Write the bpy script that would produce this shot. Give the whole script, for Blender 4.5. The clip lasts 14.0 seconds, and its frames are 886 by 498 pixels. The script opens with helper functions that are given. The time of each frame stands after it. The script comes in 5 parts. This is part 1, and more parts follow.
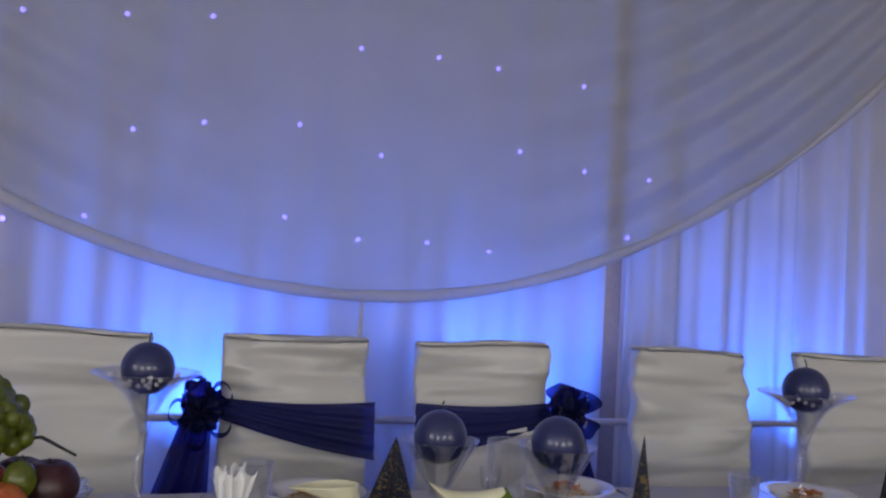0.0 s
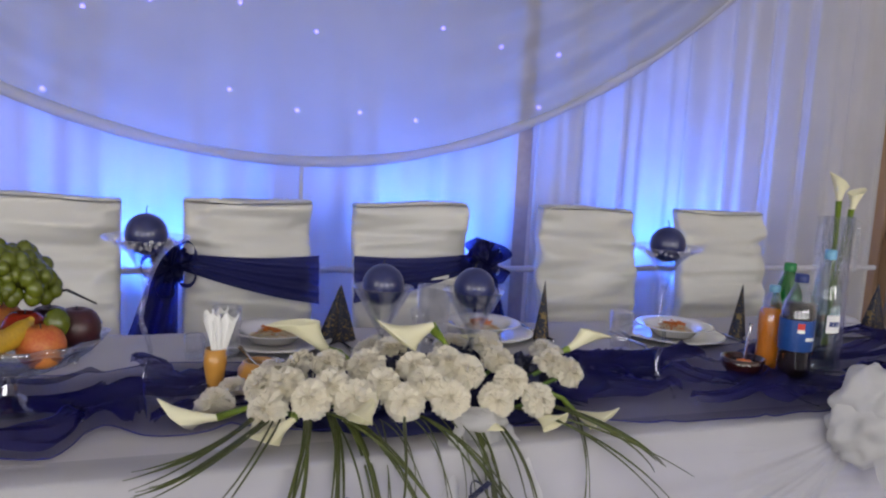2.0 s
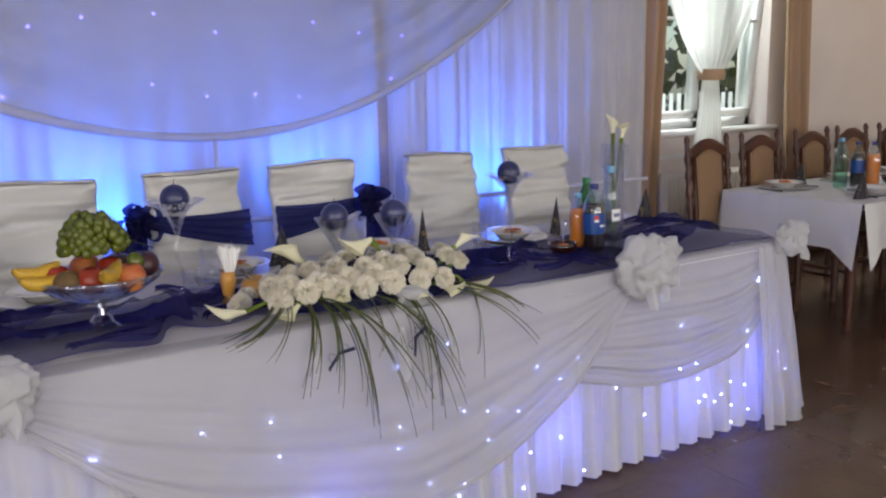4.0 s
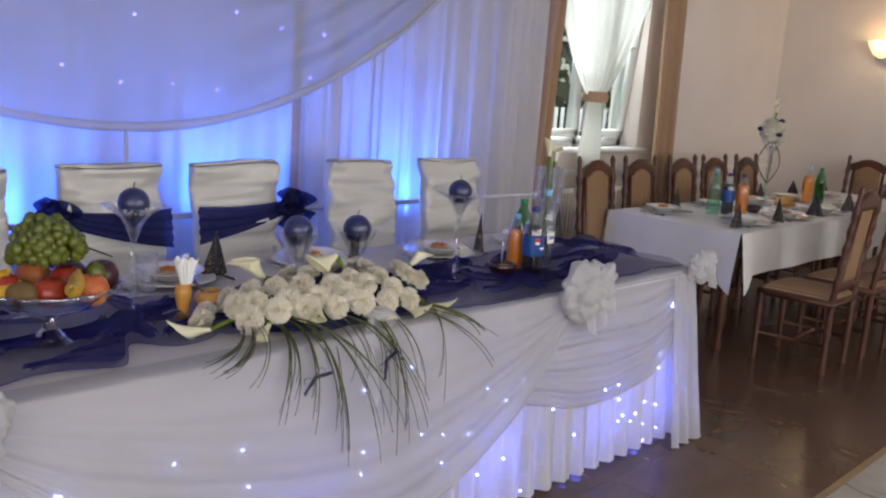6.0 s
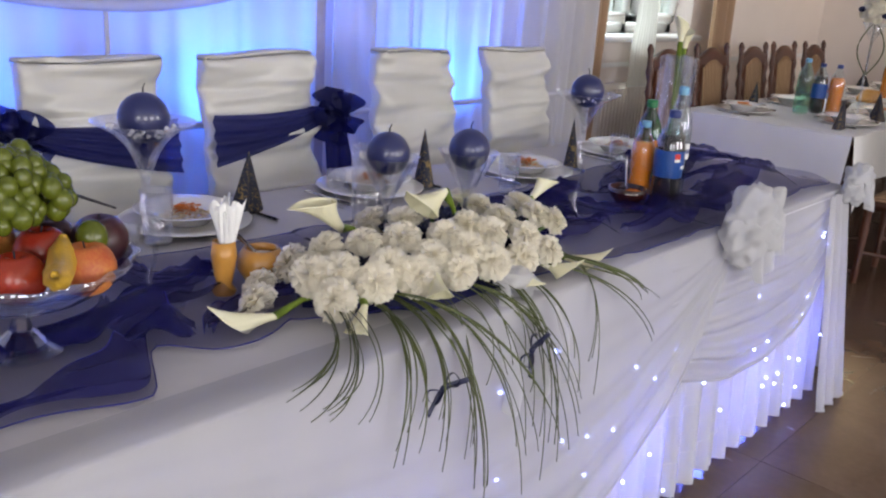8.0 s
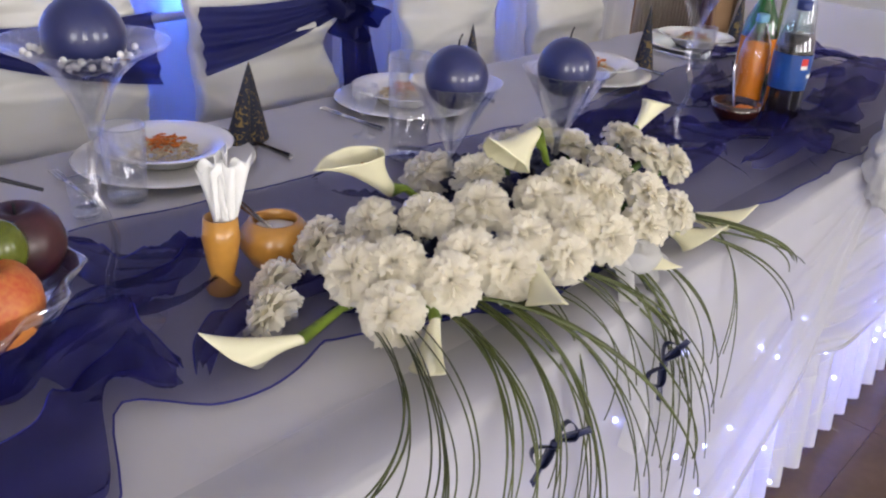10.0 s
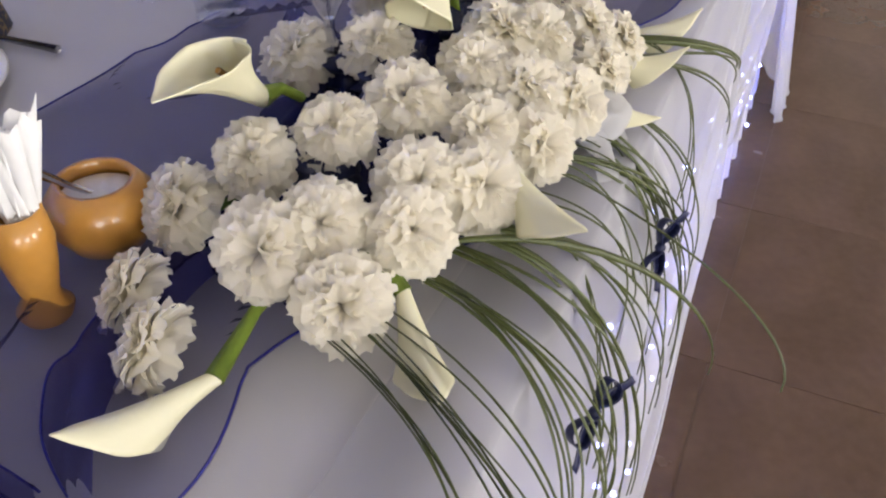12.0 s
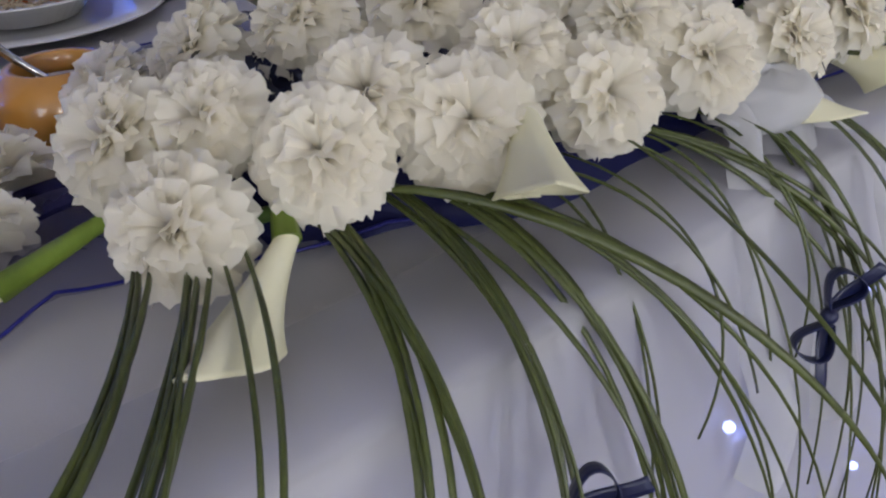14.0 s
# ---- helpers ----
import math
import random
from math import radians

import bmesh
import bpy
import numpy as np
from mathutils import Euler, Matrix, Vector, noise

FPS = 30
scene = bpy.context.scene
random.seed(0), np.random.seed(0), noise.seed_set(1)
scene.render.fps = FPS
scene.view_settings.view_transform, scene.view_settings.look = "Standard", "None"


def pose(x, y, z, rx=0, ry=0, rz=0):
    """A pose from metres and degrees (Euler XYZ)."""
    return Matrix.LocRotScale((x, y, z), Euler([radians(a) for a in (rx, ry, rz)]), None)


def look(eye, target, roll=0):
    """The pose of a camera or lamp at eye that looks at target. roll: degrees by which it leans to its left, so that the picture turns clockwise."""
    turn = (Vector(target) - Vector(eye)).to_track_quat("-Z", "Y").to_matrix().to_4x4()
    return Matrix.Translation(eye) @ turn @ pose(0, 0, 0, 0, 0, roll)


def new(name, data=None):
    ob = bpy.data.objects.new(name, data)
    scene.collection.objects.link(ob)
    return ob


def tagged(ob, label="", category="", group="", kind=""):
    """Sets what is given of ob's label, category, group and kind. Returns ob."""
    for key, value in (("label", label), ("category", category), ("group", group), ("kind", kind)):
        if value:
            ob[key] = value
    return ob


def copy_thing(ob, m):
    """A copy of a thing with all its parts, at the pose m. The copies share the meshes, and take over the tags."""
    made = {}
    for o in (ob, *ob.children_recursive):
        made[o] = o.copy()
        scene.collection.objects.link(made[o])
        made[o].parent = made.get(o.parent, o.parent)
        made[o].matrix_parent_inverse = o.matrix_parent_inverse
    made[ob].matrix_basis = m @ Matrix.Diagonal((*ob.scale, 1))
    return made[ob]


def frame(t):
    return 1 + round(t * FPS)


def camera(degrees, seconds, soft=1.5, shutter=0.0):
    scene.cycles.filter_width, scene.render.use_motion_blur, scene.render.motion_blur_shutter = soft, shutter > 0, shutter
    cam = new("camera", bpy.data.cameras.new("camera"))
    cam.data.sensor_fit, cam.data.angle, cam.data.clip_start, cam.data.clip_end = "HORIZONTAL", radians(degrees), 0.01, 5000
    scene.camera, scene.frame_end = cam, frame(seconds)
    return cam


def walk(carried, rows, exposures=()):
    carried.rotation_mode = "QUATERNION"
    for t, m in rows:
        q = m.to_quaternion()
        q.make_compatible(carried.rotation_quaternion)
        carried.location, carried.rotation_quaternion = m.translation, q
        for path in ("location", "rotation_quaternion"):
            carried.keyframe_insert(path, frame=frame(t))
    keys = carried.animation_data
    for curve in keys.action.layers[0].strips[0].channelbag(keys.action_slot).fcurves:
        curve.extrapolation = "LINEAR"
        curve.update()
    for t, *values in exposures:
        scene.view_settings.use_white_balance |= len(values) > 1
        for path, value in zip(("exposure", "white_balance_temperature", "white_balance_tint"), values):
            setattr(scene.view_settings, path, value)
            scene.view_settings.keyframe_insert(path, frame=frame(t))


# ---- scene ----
cam = camera(54.0, 14.0, soft=2.2)
PATH = [
    (0, (-0.720, -1.640, 1.305), (-0.187, 0.285, 1.382), 3.1),
    (0.5, (-0.750, -1.715, 1.330), (-0.225, 0.214, 1.318), 4.1),
    (1, (-0.805, -1.870, 1.362), (-0.222, 0.030, 1.238), 3.8),
    (1.5, (-0.825, -1.970, 1.375), (-0.200, -0.078, 1.186), 3.4),
    (2, (-0.872, -1.990, 1.375), (-0.150, -0.142, 1.113), 3.2),
    (2.5, (-1.076, -2.170, 1.387), (-0.210, -0.394, 1.082), 1.8),
    (2.7, (-1.163, -2.252, 1.405), (-0.253, -0.505, 1.063), 1.2),
    (4.8, (-1.945, -2.89, 1.523), (-0.705, -1.362, 1.167), 1.7),
    (5, (-2.026, -2.874, 1.543), (-0.736, -1.388, 1.184), 3.0),
    (5.5, (-1.994, -2.662, 1.532), (-0.633, -1.232, 1.212), 2.8),
    (6, (-1.916, -2.4, 1.528), (-0.507, -1.031, 1.152), 4.1),
    (6.5, (-1.874, -2.192, 1.52), (-0.43, -0.867, 1.123), 4.0),
    (7, (-1.832, -1.952, 1.493), (-0.354, -0.689, 1.025), 3.1),
    (7.5, (-1.751, -1.75, 1.453), (-0.306, -0.472, 0.925), 4.0),
    (8, (-1.559, -1.485, 1.405), (-0.135, -0.216, 0.804), 3.9),
    (8.2, (-1.521, -1.437, 1.412), (-0.13, -0.167, 0.742), 4.7),
    (10.3, (-1.188, -0.935, 1.344), (0.181, 0.211, 0.442), 4.3),
    (10.5, (-1.159, -0.9, 1.338), (0.208, 0.221, 0.403), 4.5),
    (11, (-1.126, -0.834, 1.334), (0.206, 0.268, 0.328), 2.6),
    (11.5, (-1.083, -0.739, 1.319), (0.336, 0.161, 0.234), 2.3),
    (12, (-1.022, -0.634, 1.285), (0.426, -0.015, 0.053), 1.0),
    (12.5, (-0.949, -0.611, 1.263), (0.448, -0.077, -0.064), -0.4),
    (13, (-0.803, -0.654, 1.215), (0.453, 0.09, -0.152), -0.7),
    (13.5, (-0.736, -0.679, 1.128), (0.425, 0.279, -0.189), -1.0),
    (14, (-0.73, -0.769, 1.047), (0.349, 0.58, 0.037), -3.2),
]
walk(cam, [(t, look(eye, target, roll)) for t, eye, target, roll in PATH], [(0, -1.15, 6250, 10), (0.5, -0.9, 6250, 10), (1.5, -0.55, 6300, 8), (5, -0.65, 6400, 10), (6.5, -0.58, 6400, 10), (8, -0.26, 6250, 10), (10.5, 0.03, 6400, 10), (12, 0.10, 6400, 10), (13, -0.05, 6050, 10), (13.5, -0.28, 5850, 10), (14, -0.55, 5800, 10)])

# ---- world and lights ----
world = bpy.data.worlds.new("world")
scene.world = world
world.use_nodes = True
sky = world.node_tree.nodes.new("ShaderNodeTexSky")
sky.sky_type, sky.sun_disc, sky.sun_elevation, sky.sun_rotation = "NISHITA", False, radians(40), radians(200)
world.node_tree.links.new(sky.outputs[0], world.node_tree.nodes["Background"].inputs[0])
world.node_tree.nodes["Background"].inputs[1].default_value = 0.15


def lamp(name, kind, m, energy, color, size=0.1, size_y=None, spread=None):
    data = bpy.data.lights.new(name, kind)
    data.energy, data.color = energy, color
    if kind == "AREA":
        data.size = size
        if size_y:
            data.shape, data.size_y = "RECTANGLE", size_y
        if spread:
            data.spread = radians(spread)
    else:
        data.shadow_soft_size = size
    ob = new(name, data)
    ob.matrix_world = m
    return ob


# added fill lamps behind the camera, in made-up openings of the unseen south wall
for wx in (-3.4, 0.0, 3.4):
    lamp("hall_fill", "AREA", look((wx, -6.35, 1.75), (wx, 0.0, 1.0)), 118, (1.0, 0.95, 0.92), 1.5, 1.7)
# added side fill to brighten the flowers, from an unseen opening in the west wall
lamp("side_fill", "AREA", look((-5.12, -3.5, 1.75), (0.0, -2.0, 1.0)), 85, (1.0, 0.97, 0.95), 1.7, 1.6)
# the sky over the garden, above the side window
lamp("sky_daylight", "AREA", look((3.8, 2.75, 3.75), (3.7, 1.5, 1.9)), 390, (0.93, 1.0, 0.98), 1.7, 1.2)
lamp("garden_daylight", "AREA", look((6.0, 2.4, 5.0), (6.5, 6.5, 0.6)), 700, (0.95, 1.0, 0.97), 3.0, 2.0)
# blue floodlights standing on the floor behind the drape
for fx, watts in ((-2.2, 110), (-0.75, 195), (0.36, 205), (1.54, 205)):
    flood = lamp("blue_flood", "SPOT", look((fx, 1.50, 0.66), (fx + 0.02, 1.36, 1.7)), watts, (0.045, 0.165, 1.0), 0.05)
    flood.data.spot_size, flood.data.spot_blend = radians(118), 0.9
# blue LED strings under the head table shine through its skirt
for gx in (-1.5, -0.5, 0.4, 1.1, 1.55):
    lamp("led_glow", "POINT", pose(gx, -0.38, 0.22), 5.0, (0.12, 0.17, 1.0), 0.04)
# wall sconce
lamp("sconce_bulb", "POINT", pose(6.78, 0.62, 2.16), 6, (1.0, 0.72, 0.38), 0.06)


# ---- materials ----
def nodes_of(name):
    mat = bpy.data.materials.new(name)
    mat.use_nodes = True
    nt = mat.node_tree
    return mat, nt, nt.nodes["Principled BSDF"]


def add(nt, kind, **values):
    node = nt.nodes.new(kind)
    for key, value in values.items():
        node.inputs[key.replace("_", " ")].default_value = value
    return node


def stuff(name, color, rough=0.5, metal=0.0, vary=0.12, scale=30.0, bump=0.1, bscale=None, second=None, **extra):
    """A surface with grain at two scales: broad mottling and fine relief."""
    mat, nt, b = nodes_of(name)
    b.inputs["Roughness"].default_value, b.inputs["Metallic"].default_value = rough, metal
    for key, value in extra.items():
        b.inputs[key.replace("_", " ")].default_value = value
    co = nt.nodes.new("ShaderNodeTexCoord")
    broad = add(nt, "ShaderNodeTexNoise", Scale=scale * 0.2, Detail=3.0)
    fine = add(nt, "ShaderNodeTexNoise", Scale=bscale or scale * 4, Detail=4.0)
    ramp = nt.nodes.new("ShaderNodeValToRGB")
    c2 = second or tuple(min(1.0, c * (1 - 2 * vary)) for c in color)
    ramp.color_ramp.elements[0].position, ramp.color_ramp.elements[1].position = 0.33, 0.67
    ramp.color_ramp.elements[0].color, ramp.color_ramp.elements[1].color = (*c2, 1), (*color, 1)
    mix = nt.nodes.new("ShaderNodeMath")
    mix.operation = "MULTIPLY_ADD"
    mix.inputs[1].default_value = 0.35
    for n in (broad, fine):
        nt.links.new(co.outputs["Object"], n.inputs["Vector"])
    nt.links.new(fine.outputs["Fac"], mix.inputs[0])
    half = add(nt, "ShaderNodeMath")
    half.operation = "MULTIPLY"
    half.inputs[1].default_value = 0.65
    nt.links.new(broad.outputs["Fac"], half.inputs[0])
    nt.links.new(half.outputs[0], mix.inputs[2])
    nt.links.new(mix.outputs[0], ramp.inputs[0])
    nt.links.new(ramp.outputs[0], b.inputs["Base Color"])
    if bump:
        bp = add(nt, "ShaderNodeBump", Strength=bump, Distance=0.002)
        nt.links.new(fine.outputs["Fac"], bp.inputs["Height"])
        nt.links.new(bp.outputs[0], b.inputs["Normal"])
    return mat


def cloth(name, color, clear=0.0, through_light=0.45, weave=900.0, rough=0.8, tint=None):
    """Woven cloth that lets light through; clear: how much one sees straight through it."""
    mat, nt, b = nodes_of(name)
    out = nt.nodes["Material Output"]
    co = nt.nodes.new("ShaderNodeTexCoord")
    n1 = add(nt, "ShaderNodeTexNoise", Scale=5.0, Detail=3.0)
    nt.links.new(co.outputs["Object"], n1.inputs["Vector"])
    ramp = nt.nodes.new("ShaderNodeValToRGB")
    ramp.color_ramp.elements[0].color = (*(c * 0.86 for c in color), 1)
    ramp.color_ramp.elements[1].color = (*color, 1)
    nt.links.new(n1.outputs["Fac"], ramp.inputs[0])
    n2 = add(nt, "ShaderNodeTexNoise", Scale=weave, Detail=2.0)
    nt.links.new(co.outputs["Object"], n2.inputs["Vector"])
    bp = add(nt, "ShaderNodeBump", Strength=0.12, Distance=0.001)
    nt.links.new(n2.outputs["Fac"], bp.inputs["Height"])
    nt.links.new(ramp.outputs[0], b.inputs["Base Color"])
    nt.links.new(bp.outputs[0], b.inputs["Normal"])
    b.inputs["Roughness"].default_value = rough
    tr = nt.nodes.new("ShaderNodeBsdfTranslucent")
    nt.links.new(ramp.outputs[0], tr.inputs["Color"])
    m1 = add(nt, "ShaderNodeMixShader", Fac=through_light)
    nt.links.new(b.outputs[0], m1.inputs[1])
    nt.links.new(tr.outputs[0], m1.inputs[2])
    last = m1
    if clear:
        tp = nt.nodes.new("ShaderNodeBsdfTransparent")
        tp.inputs[0].default_value = (*(tint or (1, 1, 1)), 1)
        m2 = add(nt, "ShaderNodeMixShader", Fac=clear)
        nt.links.new(last.outputs[0], m2.inputs[1])
        nt.links.new(tp.outputs[0], m2.inputs[2])
        last = m2
    nt.links.new(last.outputs[0], out.inputs[0])
    return mat


def glass(name, color=(1, 1, 1), rough=0.02, clear=0.75):
    """Thin clear glass: see-through, with a gloss that grows towards its edges."""
    mat, nt, b = nodes_of(name)
    out = nt.nodes["Material Output"]
    nt.nodes.remove(b)
    gloss = add(nt, "ShaderNodeBsdfGlossy", Roughness=rough)
    gloss.inputs["Color"].default_value = (0.95, 0.96, 1.0, 1)
    tp = nt.nodes.new("ShaderNodeBsdfTransparent")
    tp.inputs[0].default_value = (*color, 1)
    edge = add(nt, "ShaderNodeLayerWeight", Blend=0.30)
    strength = add(nt, "ShaderNodeMapRange")
    strength.inputs["To Min"].default_value, strength.inputs["To Max"].default_value = 0.25 * (1 - clear), min(1.0, 2.6 * (1 - clear))
    nt.links.new(edge.outputs["Facing"], strength.inputs["Value"])
    m = nt.nodes.new("ShaderNodeMixShader")
    nt.links.new(strength.outputs[0], m.inputs[0])
    nt.links.new(tp.outputs[0], m.inputs[1])
    nt.links.new(gloss.outputs[0], m.inputs[2])
    nt.links.new(m.outputs[0], out.inputs[0])
    return mat


def glow(name, color, strength):
    mat, nt, b = nodes_of(name)
    b.inputs["Emission Color"].default_value, b.inputs["Emission Strength"].default_value = (*color, 1), strength
    b.inputs["Base Color"].default_value = (*color, 1)
    return mat


WALL = stuff("wall_paint", (0.80, 0.72, 0.665), 0.8, vary=0.05, scale=8, bump=0.15, bscale=220)
CEIL = stuff("ceiling_paint", (0.88, 0.87, 0.85), 0.9, vary=0.03, scale=6)
WHITE_PAINT = stuff("white_lacquer", (0.8, 0.8, 0.78), 0.35, vary=0.04, scale=12, bump=0.05)
DRAPE = cloth("white_voile_drape", (0.74, 0.74, 0.76), 0.10, 0.55)
SWAG = cloth("sheer_white_swag", (0.54, 0.54, 0.54), 0.48, 0.32)
SHEER = cloth("sheer_window_curtain", (0.84, 0.84, 0.79), 0.10, 0.60)
DAMASK = cloth("white_damask", (0.82, 0.81, 0.80), 0.0, 0.15, 400, 0.7)
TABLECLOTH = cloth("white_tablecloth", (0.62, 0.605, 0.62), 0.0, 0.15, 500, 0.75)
SKIRT = cloth("white_satin_skirt", (0.80, 0.80, 0.83), 0.0, 0.42, 600, 0.5)
VOILE = cloth("white_voile_swag", (0.69, 0.685, 0.72), 0.30, 0.42, 900, 0.7)
TULLE = cloth("white_tulle_knot", (0.76, 0.76, 0.78), 0.16, 0.5, 1200, 0.85)
ORGANZA = cloth("navy_organza", (0.022, 0.020, 0.11), 0.78, 0.3, 1500, 0.35, (0.72, 0.72, 0.82))
ORGANZA_FOLD = cloth("doubled_navy_organza", (0.014, 0.012, 0.14), 0.56, 0.3, 1500, 0.35, (0.55, 0.55, 0.78))
ORGANZA_BLUE = cloth("blue_organza_edge", (0.03, 0.03, 0.28), 0.12, 0.35, 1500, 0.3)
SASH = cloth("navy_tulle_sash", (0.010, 0.012, 0.095), 0.24, 0.35, 1500, 0.6, (0.22, 0.26, 0.80))
SATIN = cloth("white_satin_chair_cover", (0.66, 0.65, 0.61), 0.0, 0.06, 700, 0.28)
BEIGE = cloth("beige_curtain", (0.47, 0.31, 0.19), 0.0, 0.12, 500, 0.75)
WOOD = stuff("dark_stained_wood", (0.095, 0.027, 0.011), 0.38, vary=0.25, scale=40, bump=0.1, second=(0.045, 0.014, 0.007))
GLASS = glass("clear_glass", (0.97, 0.975, 0.98), 0.03, 0.76)
PANE = glass("window_pane", (0.97, 1, 0.99), 0.01, 0.94)
CRYSTAL = glass("cut_crystal", (0.86, 0.88, 0.92), 0.05, 0.50)
GREEN_GLASS = glass("green_plastic", (0.10, 0.52, 0.13), 0.10, 0.80)
CLEAR_PET = glass("clear_plastic", (0.86, 0.92, 0.93), 0.06, 0.78)
GREENISH_PET = glass("pale_green_plastic", (0.55, 0.82, 0.68), 0.06, 0.75)
CANDLE = stuff("navy_candle_wax", (0.016, 0.022, 0.10), 0.32, vary=0.1, scale=60, bump=0.05, Coat_Weight=0.4)
WICK = stuff("wick", (0.03, 0.03, 0.04), 0.8)
PEARL = stuff("pearl_beads", (0.75, 0.74, 0.72), 0.25, vary=0.05, Coat_Weight=0.6)
PORCELAIN = stuff("white_porcelain", (0.82, 0.81, 0.79), 0.12, vary=0.02, bump=0.0, Coat_Weight=0.5)
STEEL = stuff("polished_steel", (0.62, 0.62, 0.63), 0.18, 1.0, vary=0.05)
GOLD_WARE = stuff("yellow_glazed_ceramic", (0.56, 0.27, 0.05), 0.3, vary=0.1, scale=25, bump=0.02, Coat_Weight=0.5)
SUGAR = stuff("white_sugar", (0.85, 0.84, 0.82), 0.8, bump=0.6, bscale=600)
PAPER = stuff("white_paper", (0.82, 0.82, 0.81), 0.85, vary=0.05, scale=20)
COLA = stuff("dark_cola", (0.012, 0.006, 0.004), 0.08, vary=0.1, bump=0.0, Coat_Weight=0.8)
LABEL_BLUE = stuff("blue_bottle_label", (0.02, 0.08, 0.32), 0.3, vary=0.15, scale=30)
RED = stuff("red_print", (0.62, 0.03, 0.02), 0.4)
ORANGE_DRINK = stuff("orange_drink", (0.85, 0.25, 0.02), 0.2, vary=0.05, Coat_Weight=0.6)
BLUE_CAP = stuff("blue_plastic_cap", (0.03, 0.05, 0.2), 0.4)
GREEN_CAP = stuff("green_plastic_cap", (0.02, 0.2, 0.06), 0.4)
PALE_CAP = stuff("pale_blue_cap", (0.2, 0.45, 0.65), 0.4)
PETAL = cloth("white_carnation_petal", (1.0, 0.965, 0.86), 0.0, 0.62, 300, 0.8)
CALLA = cloth("cream_calla_spathe", (0.90, 0.87, 0.62), 0.0, 0.2, 300, 0.5)
CALLA_GREEN = stuff("calla_stem_green", (0.22, 0.32, 0.04), 0.45, vary=0.2)
LEAF = stuff("grass_blade_green", (0.080, 0.100, 0.020), 0.4, vary=0.3, scale=50, bump=0.1)
CALYX = stuff("calyx_green", (0.13, 0.24, 0.05), 0.5, vary=0.2)
NAVY_RIBBON = cloth("navy_ribbon", (0.010, 0.014, 0.06), 0.0, 0.1, 900, 0.35)
DARK_BOWL = stuff("dark_red_glaze", (0.035, 0.008, 0.006), 0.15, vary=0.2, Coat_Weight=0.6)
FOOD = stuff("shredded_salad", (0.74, 0.62, 0.40), 0.6, vary=0.15, scale=90, bump=0.8, bscale=250)
CARROT = stuff("grated_carrot", (0.80, 0.22, 0.02), 0.5, vary=0.2, scale=90)
GRAPE = stuff("green_grape_skin", (0.105, 0.128, 0.011), 0.22, vary=0.2, scale=60, bump=0.03)
APPLE = stuff("red_apple_skin", (0.26, 0.015, 0.010), 0.25, vary=0.3, scale=60, second=(0.30, 0.04, 0.014), bump=0.02)
PEACH = stuff("peach_skin", (0.55, 0.24, 0.05), 0.5, vary=0.2, scale=50, second=(0.40, 0.05, 0.02), bump=0.05)
PLUM = stuff("dark_plum_skin", (0.06, 0.014, 0.02), 0.35, vary=0.3, scale=50, bump=0.03)
KIWI = stuff("brown_kiwi_skin", (0.17, 0.10, 0.035), 0.7, vary=0.2, scale=70, bump=0.3)
BANANA = stuff("yellow_banana_skin", (0.66, 0.42, 0.03), 0.4, vary=0.15, scale=40, second=(0.42, 0.24, 0.03))
RAIL = stuff("grey_metal_rail", (0.62, 0.61, 0.66), 0.45, 0.0, vary=0.1)
STRIP = stuff("brown_grey_pilaster", (0.46, 0.41, 0.43), 0.7, vary=0.15, scale=10)
LED = glow("blue_white_led", (0.34, 0.40, 1.0), 15.0)
LED_VIOLET = glow("violet_led", (0.20, 0.16, 1.0), 8.0)
SCONCE_GLOW = glow("lit_sconce_shade", (1.0, 0.74, 0.40), 2.2)
RADIATOR = stuff("cream_radiator_enamel", (0.66, 0.60, 0.52), 0.4, vary=0.04)


def napkin_pattern():
    """Black-blue paper with gold scrollwork."""
    mat, nt, b = nodes_of("navy_and_gold_napkin")
    co = nt.nodes.new("ShaderNodeTexCoord")
    vor = add(nt, "ShaderNodeTexNoise", Scale=55.0, Detail=4.0, Distortion=2.5)
    ramp = nt.nodes.new("ShaderNodeValToRGB")
    ramp.color_ramp.elements[0].position, ramp.color_ramp.elements[1].position = 0.56, 0.60
    ramp.color_ramp.elements[0].color, ramp.color_ramp.elements[1].color = (0.012, 0.016, 0.035, 1), (0.22, 0.15, 0.05, 1)
    nt.links.new(co.outputs["Object"], vor.inputs["Vector"])
    nt.links.new(vor.outputs["Fac"], ramp.inputs[0])
    nt.links.new(ramp.outputs[0], b.inputs["Base Color"])
    b.inputs["Roughness"].default_value = 0.7
    return mat


NAPKIN = napkin_pattern()


def striped_upholstery():
    mat, nt, b = nodes_of("striped_brown_upholstery")
    co = nt.nodes.new("ShaderNodeTexCoord")
    wave = add(nt, "ShaderNodeTexWave", Scale=18.0, Distortion=0.2, Detail=1.0)
    ramp = nt.nodes.new("ShaderNodeValToRGB")
    ramp.color_ramp.elements[0].position, ramp.color_ramp.elements[1].position = 0.35, 0.6
    ramp.color_ramp.elements[0].color, ramp.color_ramp.elements[1].color = (0.15, 0.075, 0.035, 1), (0.34, 0.22, 0.12, 1)
    nt.links.new(co.outputs["Object"], wave.inputs["Vector"])
    nt.links.new(wave.outputs["Fac"], ramp.inputs[0])
    nt.links.new(ramp.outputs[0], b.inputs["Base Color"])
    b.inputs["Roughness"].default_value = 0.85
    return mat


STRIPED = striped_upholstery()


